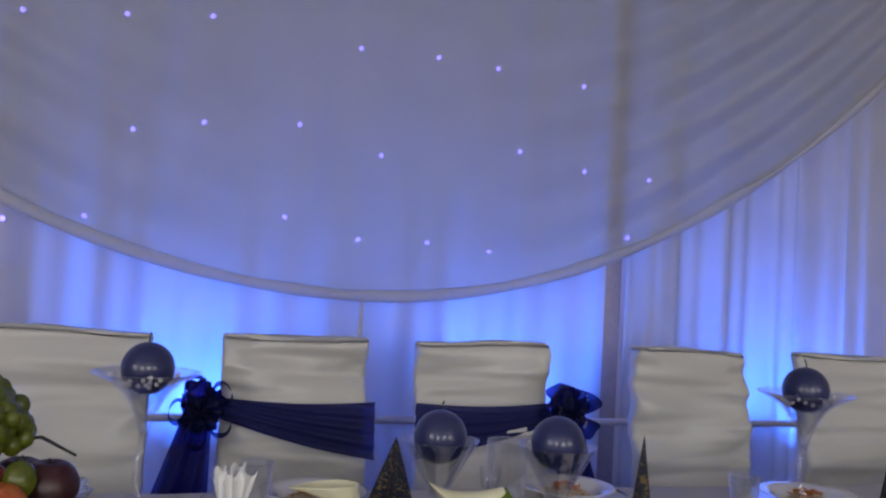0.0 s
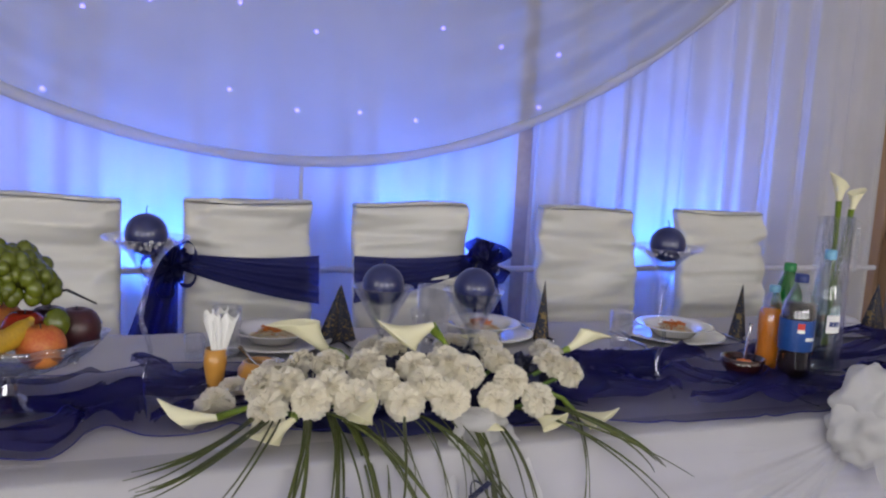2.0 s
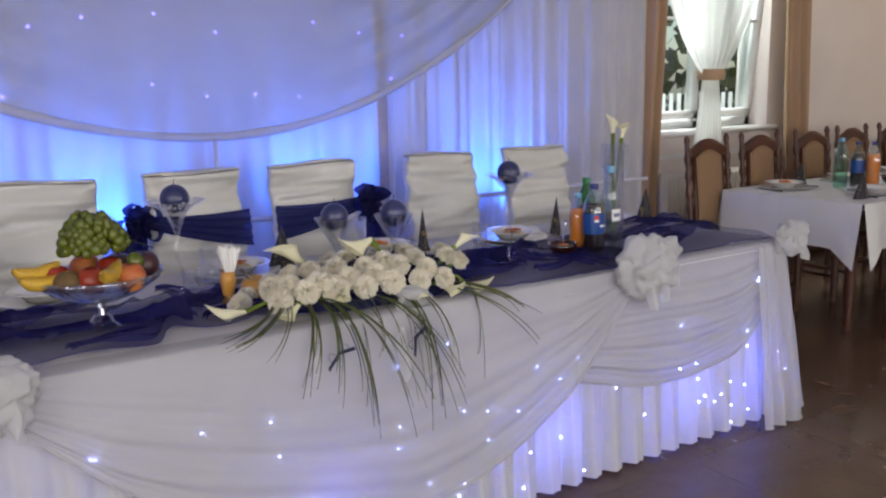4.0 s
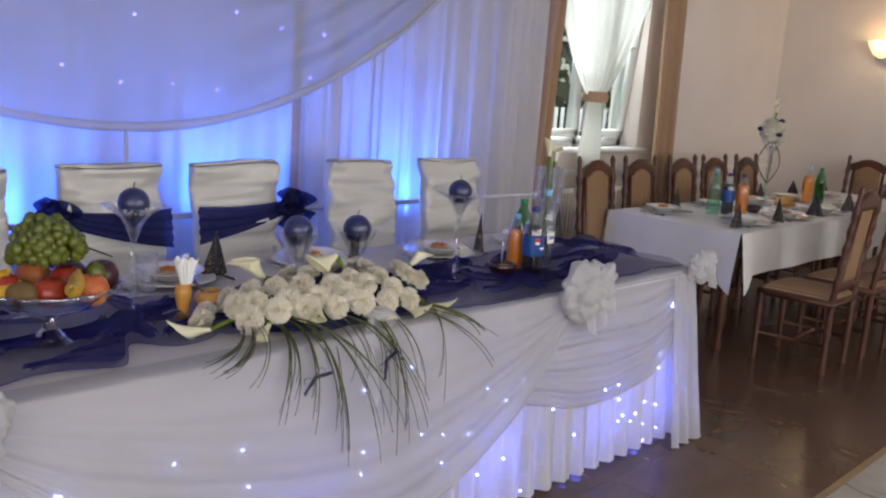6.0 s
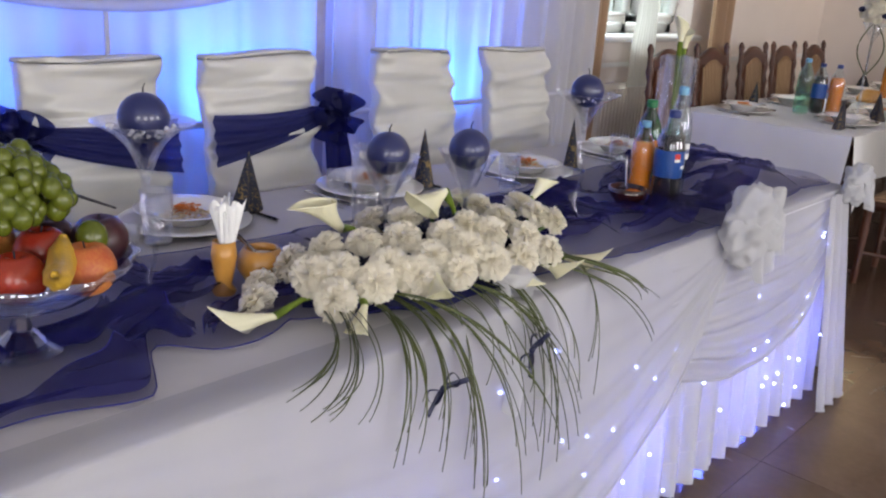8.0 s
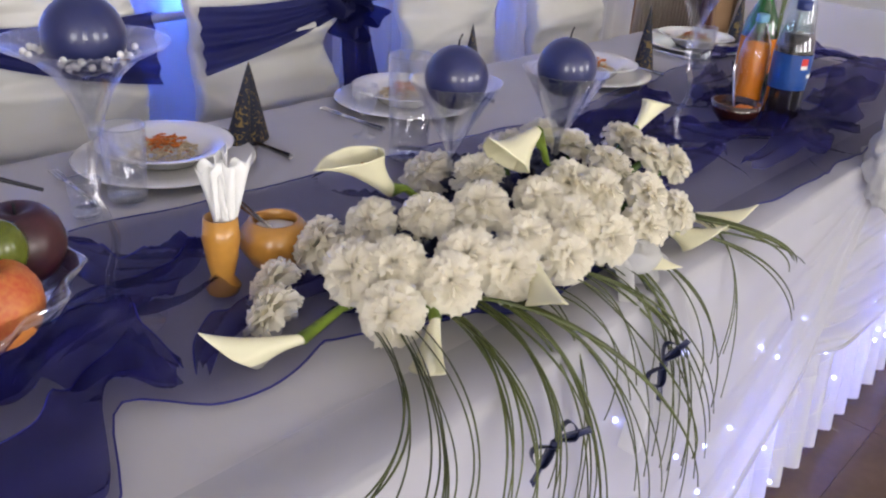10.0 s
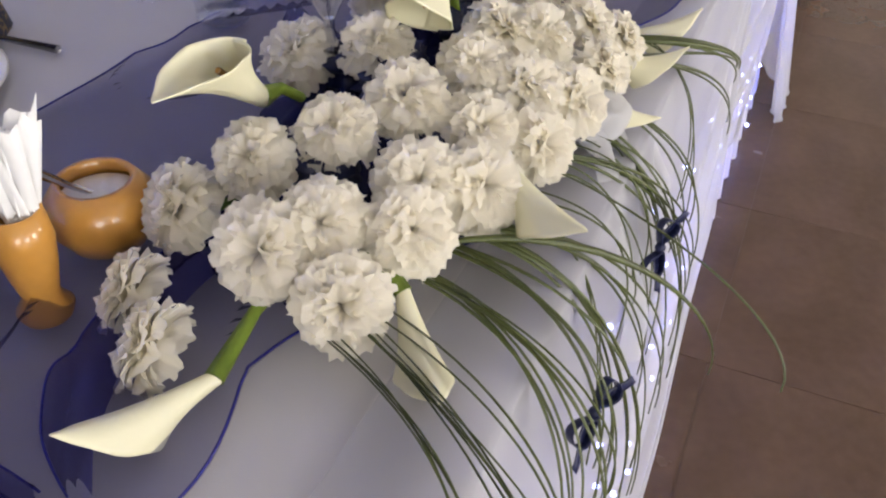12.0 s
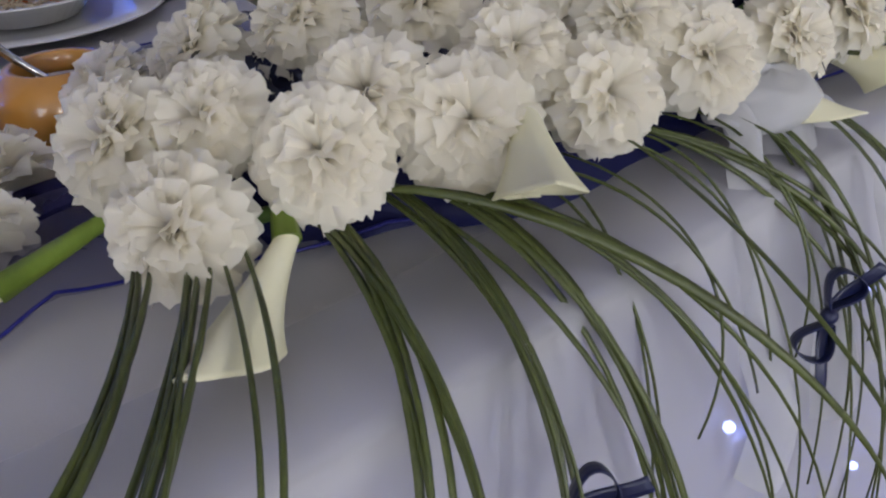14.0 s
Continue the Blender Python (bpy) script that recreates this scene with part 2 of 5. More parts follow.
def floor_stone(name, c1, c2, rough):
    """Polished stone with veins."""
    mat, nt, b = nodes_of(name)
    co = nt.nodes.new("ShaderNodeTexCoord")
    info = nt.nodes.new("ShaderNodeObjectInfo")
    off = nt.nodes.new("ShaderNodeVectorMath")
    off.operation = "ADD"
    nt.links.new(co.outputs["Object"], off.inputs[0])
    nt.links.new(info.outputs["Random"], off.inputs[1])
    n1 = add(nt, "ShaderNodeTexNoise", Scale=2.2, Detail=8.0, Distortion=1.6)
    n2 = add(nt, "ShaderNodeTexNoise", Scale=38.0, Detail=5.0)
    for n in (n1, n2):
        nt.links.new(off.outputs[0], n.inputs["Vector"])
    mix = nt.nodes.new("ShaderNodeMath")
    mix.operation = "MULTIPLY_ADD"
    mix.inputs[1].default_value = 0.3
    nt.links.new(n2.outputs["Fac"], mix.inputs[0])
    h = nt.nodes.new("ShaderNodeMath")
    h.operation = "MULTIPLY"
    h.inputs[1].default_value = 0.7
    nt.links.new(n1.outputs["Fac"], h.inputs[0])
    nt.links.new(h.outputs[0], mix.inputs[2])
    ramp = nt.nodes.new("ShaderNodeValToRGB")
    ramp.color_ramp.elements[0].position, ramp.color_ramp.elements[1].position = 0.36, 0.66
    ramp.color_ramp.elements[0].color, ramp.color_ramp.elements[1].color = (*c1, 1), (*c2, 1)
    nt.links.new(mix.outputs[0], ramp.inputs[0])
    nt.links.new(ramp.outputs[0], b.inputs["Base Color"])
    rr = add(nt, "ShaderNodeMapRange")
    rr.inputs["To Min"].default_value, rr.inputs["To Max"].default_value = rough * 0.7, rough * 1.5
    nt.links.new(n1.outputs["Fac"], rr.inputs["Value"])
    nt.links.new(rr.outputs[0], b.inputs["Roughness"])
    return mat


BROWN_STONE = floor_stone("polished_brown_stone", (0.080, 0.045, 0.028), (0.112, 0.066, 0.042), 0.22)
PALE_STONE = floor_stone("pale_stone", (0.30, 0.28, 0.24), (0.42, 0.40, 0.36), 0.28)
GROUT = stuff("grout", (0.085, 0.050, 0.032), 0.6)


# ---- mesh helpers ----
class Mesh:
    def __init__(self):
        self.v, self.f = [], []

    def quad_grid(self, pts, close_u=False, close_v=False):
        """pts: rows of points."""
        o, n, m = len(self.v), len(pts), len(pts[0])
        for row in pts:
            self.v.extend([tuple(p) for p in row])
        for i in range(n if close_u else n - 1):
            for j in range(m if close_v else m - 1):
                a, b = i, (i + 1) % n
                c, d = j, (j + 1) % m
                self.f.append((o + a * m + c, o + b * m + c, o + b * m + d, o + a * m + d))
        return self

    def sheet(self, fn, nu, nv, thick=0.0):
        """A surface fn(u, v) over the unit square; thick gives it a back."""
        rows = [[Vector(fn(i / nu, j / nv)) for j in range(nv + 1)] for i in range(nu + 1)]
        self.quad_grid(rows)
        return self

    def lathe(self, profile, at=(0, 0, 0), n=24, wob=None):
        """profile: (radius, height) from bottom to top, turned round z."""
        rows = []
        for r, h in profile:
            rows.append([(at[0] + (r * (1 + (wob(k / n, h) if wob else 0))) * math.cos(2 * math.pi * k / n),
                          at[1] + (r * (1 + (wob(k / n, h) if wob else 0))) * math.sin(2 * math.pi * k / n), at[2] + h) for k in range(n)])
        return self.quad_grid(rows, close_v=True)

    def ball(self, c, r, n=12, m=8, sq=(1, 1, 1)):
        rows = []
        for i in range(m + 1):
            a = math.pi * i / m
            rows.append([(c[0] + sq[0] * r * math.sin(a) * math.cos(2 * math.pi * k / n), c[1] + sq[1] * r * math.sin(a) * math.sin(2 * math.pi * k / n),
                          c[2] - sq[2] * r * math.cos(a)) for k in range(n)])
        return self.quad_grid(rows, close_v=True)

    def tube(self, path, radius, n=8):
        """A round rod along path; radius: a number or one per point."""
        path = [Vector(p) for p in path]
        rows = []
        for i, p in enumerate(path):
            d = (path[min(i + 1, len(path) - 1)] - path[max(i - 1, 0)]).normalized()
            side = d.cross(Vector((0, 0, 1)) if abs(d.z) < 0.95 else Vector((1, 0, 0))).normalized()
            up = side.cross(d)
            r = radius[i] if isinstance(radius, (list, tuple)) else radius
            rows.append([p + r * (math.cos(2 * math.pi * k / n) * side + math.sin(2 * math.pi * k / n) * up) for k in range(n)])
        self.quad_grid(rows, close_v=True)
        o = len(self.v)
        m = len(path)
        self.f.append(tuple(o - n + k for k in range(n)))
        self.f.append(tuple(o - n * m + k for k in reversed(range(n))))
        return self

    def ribbon(self, path, width, across):
        across = Vector(across)
        rows = []
        for i, p in enumerate(path):
            w = width[i] if isinstance(width, (list, tuple)) else width
            rows.append([Vector(p) - across * w / 2, Vector(p) + Vector((0, 0, 0.0)), Vector(p) + across * w / 2])
        return self.quad_grid(rows)

    def box(self, x0, y0, z0, x1, y1, z1, bevel=0.0):
        bm = bmesh.new()
        bmesh.ops.create_cube(bm, size=1)
        bmesh.ops.transform(bm, matrix=Matrix.Translation(((x0 + x1) / 2, (y0 + y1) / 2, (z0 + z1) / 2)) @ Matrix.Diagonal((x1 - x0, y1 - y0, z1 - z0, 1)), verts=bm.verts)
        if bevel:
            bmesh.ops.bevel(bm, geom=bm.edges[:], offset=bevel, segments=2, affect="EDGES")
        o = len(self.v)
        bm.verts.index_update()
        self.v.extend([tuple(v.co) for v in bm.verts])
        self.f.extend([tuple(o + v.index for v in f.verts) for f in bm.faces])
        bm.free()
        return self

    def moved(self, m):
        self.v = [tuple(m @ Vector(p)) for p in self.v]
        return self

    def data(self, name, material, smooth=True):
        me = bpy.data.meshes.new(name)
        me.from_pydata(self.v, [], self.f)
        me.materials.append(material)
        if smooth:
            me.polygons.foreach_set("use_smooth", [True] * len(me.polygons))
        me.update()
        return me


def part(name, mesh, material, parent=None, label="", smooth=True, thick=0.0):
    """One mesh object, under a thing or a part."""
    ob = new(name, mesh.data(name, material, smooth))
    if parent:
        ob.parent = parent
    if thick:
        mod = ob.modifiers.new("thickness", "SOLIDIFY")
        mod.thickness = thick
    return tagged(ob, label)


def thing(name, label, category, at=(0, 0, 0), turn=0.0, group=""):
    ob = new(name)
    ob.empty_display_size = 0.05
    ob.matrix_world = pose(*at, 0, 0, turn)
    return tagged(ob, label, category, group)


def structure(name, mesh, material, label="", smooth=False):
    return tagged(part(name, mesh, material, None, "", smooth), label, "", "", "structure")


def wave(x, seed=0.0):
    return noise.noise((x, seed, 0.37 * seed))


def n3(x, y, z=0.0):
    return noise.noise((x, y, z))

# ---- structure ----
X0, X1, Y0, Y1, H = -5.0, 7.0, -6.3, 1.62, 3.15
structure("floor", Mesh().box(X0 - 0.3, Y0 - 0.3, -0.12, X1 + 0.3, Y1 + 0.3, -0.012), GROUT, "stone floor bed under the tiles")
structure("ceiling", Mesh().box(X0 - 0.3, Y0 - 0.3, H, X1 + 0.3, Y1 + 0.3, H + 0.15), CEIL, "plain white ceiling")
WX0, WX1, WZ0, WZ1 = 3.14, 4.46, 1.10, 2.72
back = Mesh().box(X0 - 0.3, Y1, 0, WX0, Y1 + 0.3, H).box(WX1, Y1, 0, X1 + 0.3, Y1 + 0.3, H)
back.box(WX0, Y1, 0, WX1, Y1 + 0.3, WZ0).box(WX0, Y1, WZ1, WX1, Y1 + 0.3, H)
structure("wall_north", back, WALL, "cream painted wall with one opening")
structure("wall_east", Mesh().box(X1, Y0 - 0.3, 0, X1 + 0.3, Y1, H), WALL, "cream painted wall")
# unseen wall; its opening is made up to hold the side fill lamp
west = Mesh().box(X0 - 0.3, Y0 - 0.3, 0, X0, -4.4, H).box(X0 - 0.3, -2.6, 0, X0, Y1, H).box(X0 - 0.3, -4.4, 0, X0, -2.6, 0.9).box(X0 - 0.3, -4.4, 2.6, X0, -2.6, H)
structure("wall_west", west, WALL, "cream painted wall with one opening")
# unseen wall; its three openings are added for the fill lamps
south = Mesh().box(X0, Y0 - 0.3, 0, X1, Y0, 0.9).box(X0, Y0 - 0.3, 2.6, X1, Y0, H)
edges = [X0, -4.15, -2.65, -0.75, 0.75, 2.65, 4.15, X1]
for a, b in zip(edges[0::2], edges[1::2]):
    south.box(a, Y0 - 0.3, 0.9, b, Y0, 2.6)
structure("wall_south", south, WALL, "cream painted wall with three openings added for fill lamps")
structure("dado_trim", Mesh().box(2.75, Y1 - 0.018, 0.90, X1, Y1 - 0.001, 0.93, 0.004), WHITE_PAINT, "thin white dado moulding")
structure("baseboard", Mesh().box(X0, Y1 - 0.02, 0, X1, Y1 - 0.001, 0.09, 0.004).box(X1 - 0.02, Y0, 0, X1 - 0.001, Y1 - 0.02, 0.09, 0.004), WOOD, "dark baseboard")
structure("pilaster", Mesh().box(0.72, 1.36, 0, 0.82, 1.44, H - 0.01, 0.004), STRIP, "brown-grey post between the drapes")

# window with tilted sash, sill, curtains
win = thing("window_1", "white framed double window with one sash tilted open", "window", (0, 0, 0))
win["kind"] = "structure"
fr = Mesh()
fy = Y1 + 0.16
for a, b, c, d in ((WX0, WZ0, WX0 + 0.07, WZ1), (WX1 - 0.07, WZ0, WX1, WZ1), (WX0, WZ0, WX1, WZ0 + 0.07), (WX0, WZ1 - 0.07, WX1, WZ1), (3.765, WZ0, 3.835, WZ1)):
    fr.box(a, fy, b, c, fy + 0.07, d, 0.006)
part("frame", fr, WHITE_PAINT, win, "white plastic frame")
for sx0, sx1, tilt in ((WX0 + 0.08, 3.76, 0.0), (3.84, WX1 - 0.08, -6.0)):
    sash = Mesh()
    w, hh = sx1 - sx0, WZ1 - WZ0 - 0.16
    for a, b, c, d in ((0, 0, 0.06, hh), (w - 0.06, 0, w, hh), (0, 0, w, 0.06), (0, hh - 0.06, w, hh), (0, hh * 0.5 - 0.012, w, hh * 0.5 + 0.012)):
        sash.box(a, -0.03, b, c, 0.03, d, 0.005)
    s = part("sash", sash, WHITE_PAINT, win)
    s.matrix_local = pose(sx0, fy - 0.035, WZ0 + 0.08, -tilt, 0, 0)
    pane = part("pane", Mesh().box(0.05, -0.004, 0.05, w - 0.05, 0.004, hh - 0.05), PANE, s, "clear pane", False)
    pane.visible_shadow = False
part("sill", Mesh().box(WX0 - 0.05, Y1 - 0.08, WZ0 - 0.035, WX1 + 0.05, fy, WZ0 + 0.004, 0.006), WHITE_PAINT, win, "white sill")


def folds(x0, x1, z0, z1, y, amp, freq, seed, nu, nv, taper=None):
    """A hanging cloth with vertical folds that differ from one another."""
    def fn(u, v):
        x, z = x0 + (x1 - x0) * u, z0 + (z1 - z0) * v
        ph = freq * (x - x0) + 1.7 * wave(x * 1.3, seed)
        d = amp * (math.sin(ph) + 0.5 * math.sin(2.3 * ph + seed) + 0.6 * wave(x * 9 + 0.3 * z, seed + 3))
        d *= 0.75 + 0.25 * (1 - v) + 0.2 * wave(z * 0.8 + x, seed)
        if taper:
            x = taper(x, z)
        return (x, y + d, z)
    return Mesh().sheet(fn, nu, nv)


drapes = thing("backdrop_drape", "floor-length white voile drapes lit blue from behind", "drape")
part("panel", folds(-4.6, 0.73, 0.03, H - 0.02, 1.29, 0.021, 19, 1.0, 300, 16), DRAPE, drapes)
part("panel", folds(0.80, 2.72, 0.03, H - 0.02, 1.27, 0.034, 27, 5.0, 190, 16), DRAPE, drapes)
structure("wall_rail", Mesh().tube([(x, 1.235, 0.835) for x in (-4.4, -1, 2.7)], 0.013, 8), RAIL, "slim grey rail along the drape", True)


def swag_hem(dx):
    """Height of the hem, dx metres to the right of its lowest point."""
    return 1.248 + (0.2 if dx < 0 else 0.232) * dx * dx


def swag_sheet(u, v):
    """Sheer swag: top edge at the ceiling, hem on a deep curve; folds hang as nested curves."""
    x = -3.0 + 5.6 * u
    dx = x + 0.2
    hem = swag_hem(dx)
    z = hem + (H - 0.04 - hem) * v
    k = max(0.0, abs(dx) - 0.35)
    ph = 34 * (z - 0.24 * dx * dx)
    side = min(1.0, k * 0.9)
    d = 0.034 * side * math.sin(ph) + 0.010 * wave(x * 4, 9.0) * (1 - side) + 0.014 * side * math.sin(0.43 * ph + 1)
    return (x, 1.175 - 0.03 * math.sin(math.pi * v) + d, z)


swag = thing("ceiling_swag", "sheer white swag draped in a deep curve with a rolled hem", "drape")
part("sheer", Mesh().sheet(swag_sheet, 150, 110), SWAG, swag)
hem_path = [(-3.0 + 5.6 * i / 70, 1.165, swag_hem(-2.8 + 5.6 * i / 70)) for i in range(71)]
part("hem", Mesh().tube(hem_path, [0.020 + 0.006 * wave(i * 0.3, 2) for i in range(71)], 10), VOILE, swag, "rolled hem")
part("seam", Mesh().box(-0.206, 1.205, 0.03, -0.194, 1.217, 1.24), RAIL, swag, "thin post under the swag")

random.seed(4)
lights = thing("led_curtain", "string of violet-blue LED bulbs behind the swag", "string lights", group="")
bulb_mesh = Mesh().ball((0, 0, 0), 0.0085, 8, 6).data("bulb", LED_VIOLET)
for row, z in enumerate((1.46, 1.76, 2.08)):
    for i in range(10):
        if (3 * i + row) % 5 == 4:
            continue
        b = new("bulb", bulb_mesh)
        b.parent = lights
        b.location = (-1.55 + 0.26 * i + 0.05 * (row % 2) + random.uniform(-0.05, 0.05), 1.215, z + random.uniform(-0.05, 0.05))
wire = Mesh()
for i in range(9):
    wire.tube([(-1.55 + 0.32 * i, 1.225, 1.42), (-1.55 + 0.32 * i, 1.225, 3.0)], 0.0012, 4)
part("wire", wire, PAPER, lights)

# curtains of the side window
sheer = thing("window_sheer", "white sheer curtain gathered in the middle by a tie", "curtain")


def sheer_fn(u, v):
    z = 0.78 + 2.05 * v
    w = 0.66
    if z > 1.50:
        k = min(1.0, (z - 1.50) / 0.85)
        half = 0.085 + (w - 0.085) * (k ** 0.72)
    else:
        half = 0.085 + 0.07 * min(1.0, (1.50 - z) / 0.5)
    s = (u - 0.5) * 2
    return (3.63 + s * half + 0.02 * wave(z * 3, 1), 1.50 + 0.018 * math.sin(s * 26 + 2 * wave(s * 3, 2)) * (0.4 + half), z)


part("cloth", Mesh().sheet(sheer_fn, 110, 40), SHEER, sheer)
part("tie", Mesh().lathe([(0.088, -0.04), (0.1, -0.02), (0.1, 0.02), (0.088, 0.04)], (3.63, 1.50, 1.50), 20), BEIGE, sheer, "beige tie band")
for cx0, cx1, sd in ((2.90, 3.10, 2.0), (4.40, 4.70, 7.0)):
    lean = (lambda x, z, c=cx1: x - 0.10 * max(0.0, (2.4 - z)) * (1 if c < 4 else -1) * 0.5)
    c = thing("side_curtain", "beige curtain hanging in deep folds", "curtain", group="window curtains")
    part("cloth", folds(cx0, cx1, 0.06, 2.95, 1.44, 0.030, 46, sd, 60, 30, lean), BEIGE, c, "", True, 0.004)
cr = thing("curtain_rod", "dark wooden curtain rod", "curtain rod")
part("rod", Mesh().tube([(2.9, 1.46, 2.97), (4.8, 1.46, 2.97)], 0.014), WOOD, cr)
for bx in (2.95, 4.75):
    part("bracket", Mesh().tube([(bx, 1.46, 2.97), (bx, 1.62, 2.97)], 0.009), WOOD, cr)
rad = thing("radiator", "cream enamelled panel radiator under the window", "radiator")
part("panel", Mesh().box(3.2, 1.53, 0.18, 4.4, 1.60, 0.80, 0.01), RADIATOR, rad)
rib = Mesh().box(0, 1.516, 0.21, 0.02, 1.529, 0.77, 0.004).data("rib", RADIATOR)
for i in range(28):
    r = new("rib", rib)
    r.parent = rad
    r.location = (3.225 + i * 0.042, 0, 0)
for bx in (3.35, 4.25):
    part("foot", Mesh().box(bx, 1.54, 0, bx + 0.04, 1.60, 0.19), RADIATOR, rad)

# outside the window
structure("ground", Mesh().box(-40, 2.3, -0.9, 60, 60, -0.8), stuff("lawn", (0.06, 0.10, 0.035), 0.9, vary=0.3, scale=20), "lawn outside")
fence = thing("garden_fence", "white picket fence outside the window", "fence")
pk = Mesh().box(0, -0.012, 0, 0.07, 0.012, 2.1, 0.006).data("picket", WHITE_PAINT, False)
for i in range(36):
    p = new("picket", pk)
    p.parent = fence
    p.location = (4.2 + i * 0.15, 5.2, -0.8)
for z in (-0.3, 0.9):
    part("crossbar", Mesh().box(4.1, 5.215, z, 9.7, 5.25, z + 0.08), WHITE_PAINT, fence)
hedge = Mesh()
random.seed(11)
for i in range(900):
    c = Vector((random.uniform(3, 22), random.uniform(9, 12), random.uniform(-0.8, 3.4)))
    a, b = Vector((random.uniform(-1, 1), random.uniform(-1, 1), random.uniform(-1, 1))).normalized() * 0.28, Vector((random.uniform(-1, 1), random.uniform(-1, 1), random.uniform(-1, 1))).normalized() * 0.28
    o = len(hedge.v)
    hedge.v.extend([tuple(c + a), tuple(c + b), tuple(c - a), tuple(c - b)])
    hedge.f.append((o, o + 1, o + 2, o + 3))
tagged(part("garden_hedge", hedge, LEAF), "leafy green bushes outside the window", "hedge", "", "stuff")

# wall sconce
sc = thing("wall_sconce", "lit wall sconce with a warm half-bowl shade", "wall lamp")
part("shade", Mesh().lathe([(0.02, -0.08), (0.07, -0.05), (0.11, 0.02), (0.13, 0.07)], (6.90, 0.62, 2.12), 20), SCONCE_GLOW, sc, "warm glowing shade")
part("mount", Mesh().box(6.93, 0.56, 2.02, 6.998, 0.68, 2.12, 0.01), WHITE_PAINT, sc)


# ---- chairs ----
def covered_chair(at, turn=0.0):
    """High-backed chair under a loose white satin cover; its back is at +y."""
    ch = thing("covered_chair", "high-backed chair in a loose wrinkled white satin cover", "chair", at, turn, "covered chairs")
    sd = at[0] * 3.1

    def back(u, v):
        # closed loop round the back slab: u runs round, v up
        a = 2 * math.pi * u
        ca, sa = math.cos(a), math.sin(a)
        ex = 0.205 * (1 if ca > 0 else -1) * abs(ca) ** 0.28
        ey = 0.036 * (1 if sa > 0 else -1) * abs(sa) ** 0.5
        z = 0.44 + 0.685 * v
        wr = 0.019 * math.sin(34 * z + 6 * wave(ex * 4 + sd, 3) + 5 * ex * math.sin(sd)) * (0.5 + n3(ex * 3, z * 4 + sd, 4.0)) + 0.034 * n3(ex * 4 + sd, z * 13, 1.0) + 0.017 * n3(ex * 6 + sd, z * 30, 2.0)
        ex *= 1.0 + 0.025 * n3(z * 5, sd) - 0.02 * v
        lean = 0.10 * v
        return (ex, lean + ey + wr * (1 if ey < 0 else 0.5), z + 0.006 * math.sin(ex * 9 + sd) * v)

    m = Mesh()
    rows = [[back(i / 56, j / 80) for i in range(56)] for j in range(81)]
    m.quad_grid(rows, close_v=True)
    top = rows[-1]
    o = len(m.v)
    for s in (0.9, 0.55):
        cx = [(p[0] * s if s < 0.8 else p[0] * 0.985, 0.10 + (p[1] - 0.10) * s, p[2] + (0.008 if s > 0.8 else 0.010)) for p in top]
        m.v.extend(cx)
    n = 56
    for base, nxt in ((o - n, o), (o, o + n)):
        m.f.extend([(base + k, base + (k + 1) % n, nxt + (k + 1) % n, nxt + k) for k in range(n)])
    m.f.append(tuple(o + n + k for k in range(n)))
    part("back_cover", m, SATIN, ch)

    def seat(u, v):
        x, y = -0.225 + 0.45 * u, -0.42 + 0.42 * v
        return (x, y, 0.475 + 0.012 * n3(x * 9 + sd, y * 9) - 0.02 * (abs(u - 0.5) * 2) ** 6 - 0.02 * (1 - v) ** 8)

    part("seat_cover", Mesh().sheet(seat, 20, 20), SATIN, ch)

    def skirt(u, v):
        s = u * 4
        c = ((-0.225, -0.42), (0.225, -0.42), (0.225, 0.03), (-0.225, 0.03), (-0.225, -0.42))
        i = min(3, int(s))
        f = s - i
        x, y = c[i][0] + (c[i + 1][0] - c[i][0]) * f, c[i][1] + (c[i + 1][1] - c[i][1]) * f
        k = 1 + (1 - v) * (0.10 + 0.05 * math.sin(u * 60 + sd))
        return (x * k, (y + 0.19) * k - 0.19, 0.012 + 0.46 * v)

    part("skirt", Mesh().sheet(skirt, 96, 8), SATIN, ch)
    return ch


CHAIR_Y = 0.735
for cx, cy in ((-1.035, 0.0), (-0.447, 0.0), (0.105, 0.015), (0.80, 0.012), (1.393, -0.01)):
    covered_chair((cx, CHAIR_Y + cy, 0), random.uniform(-1.5, 1.5))


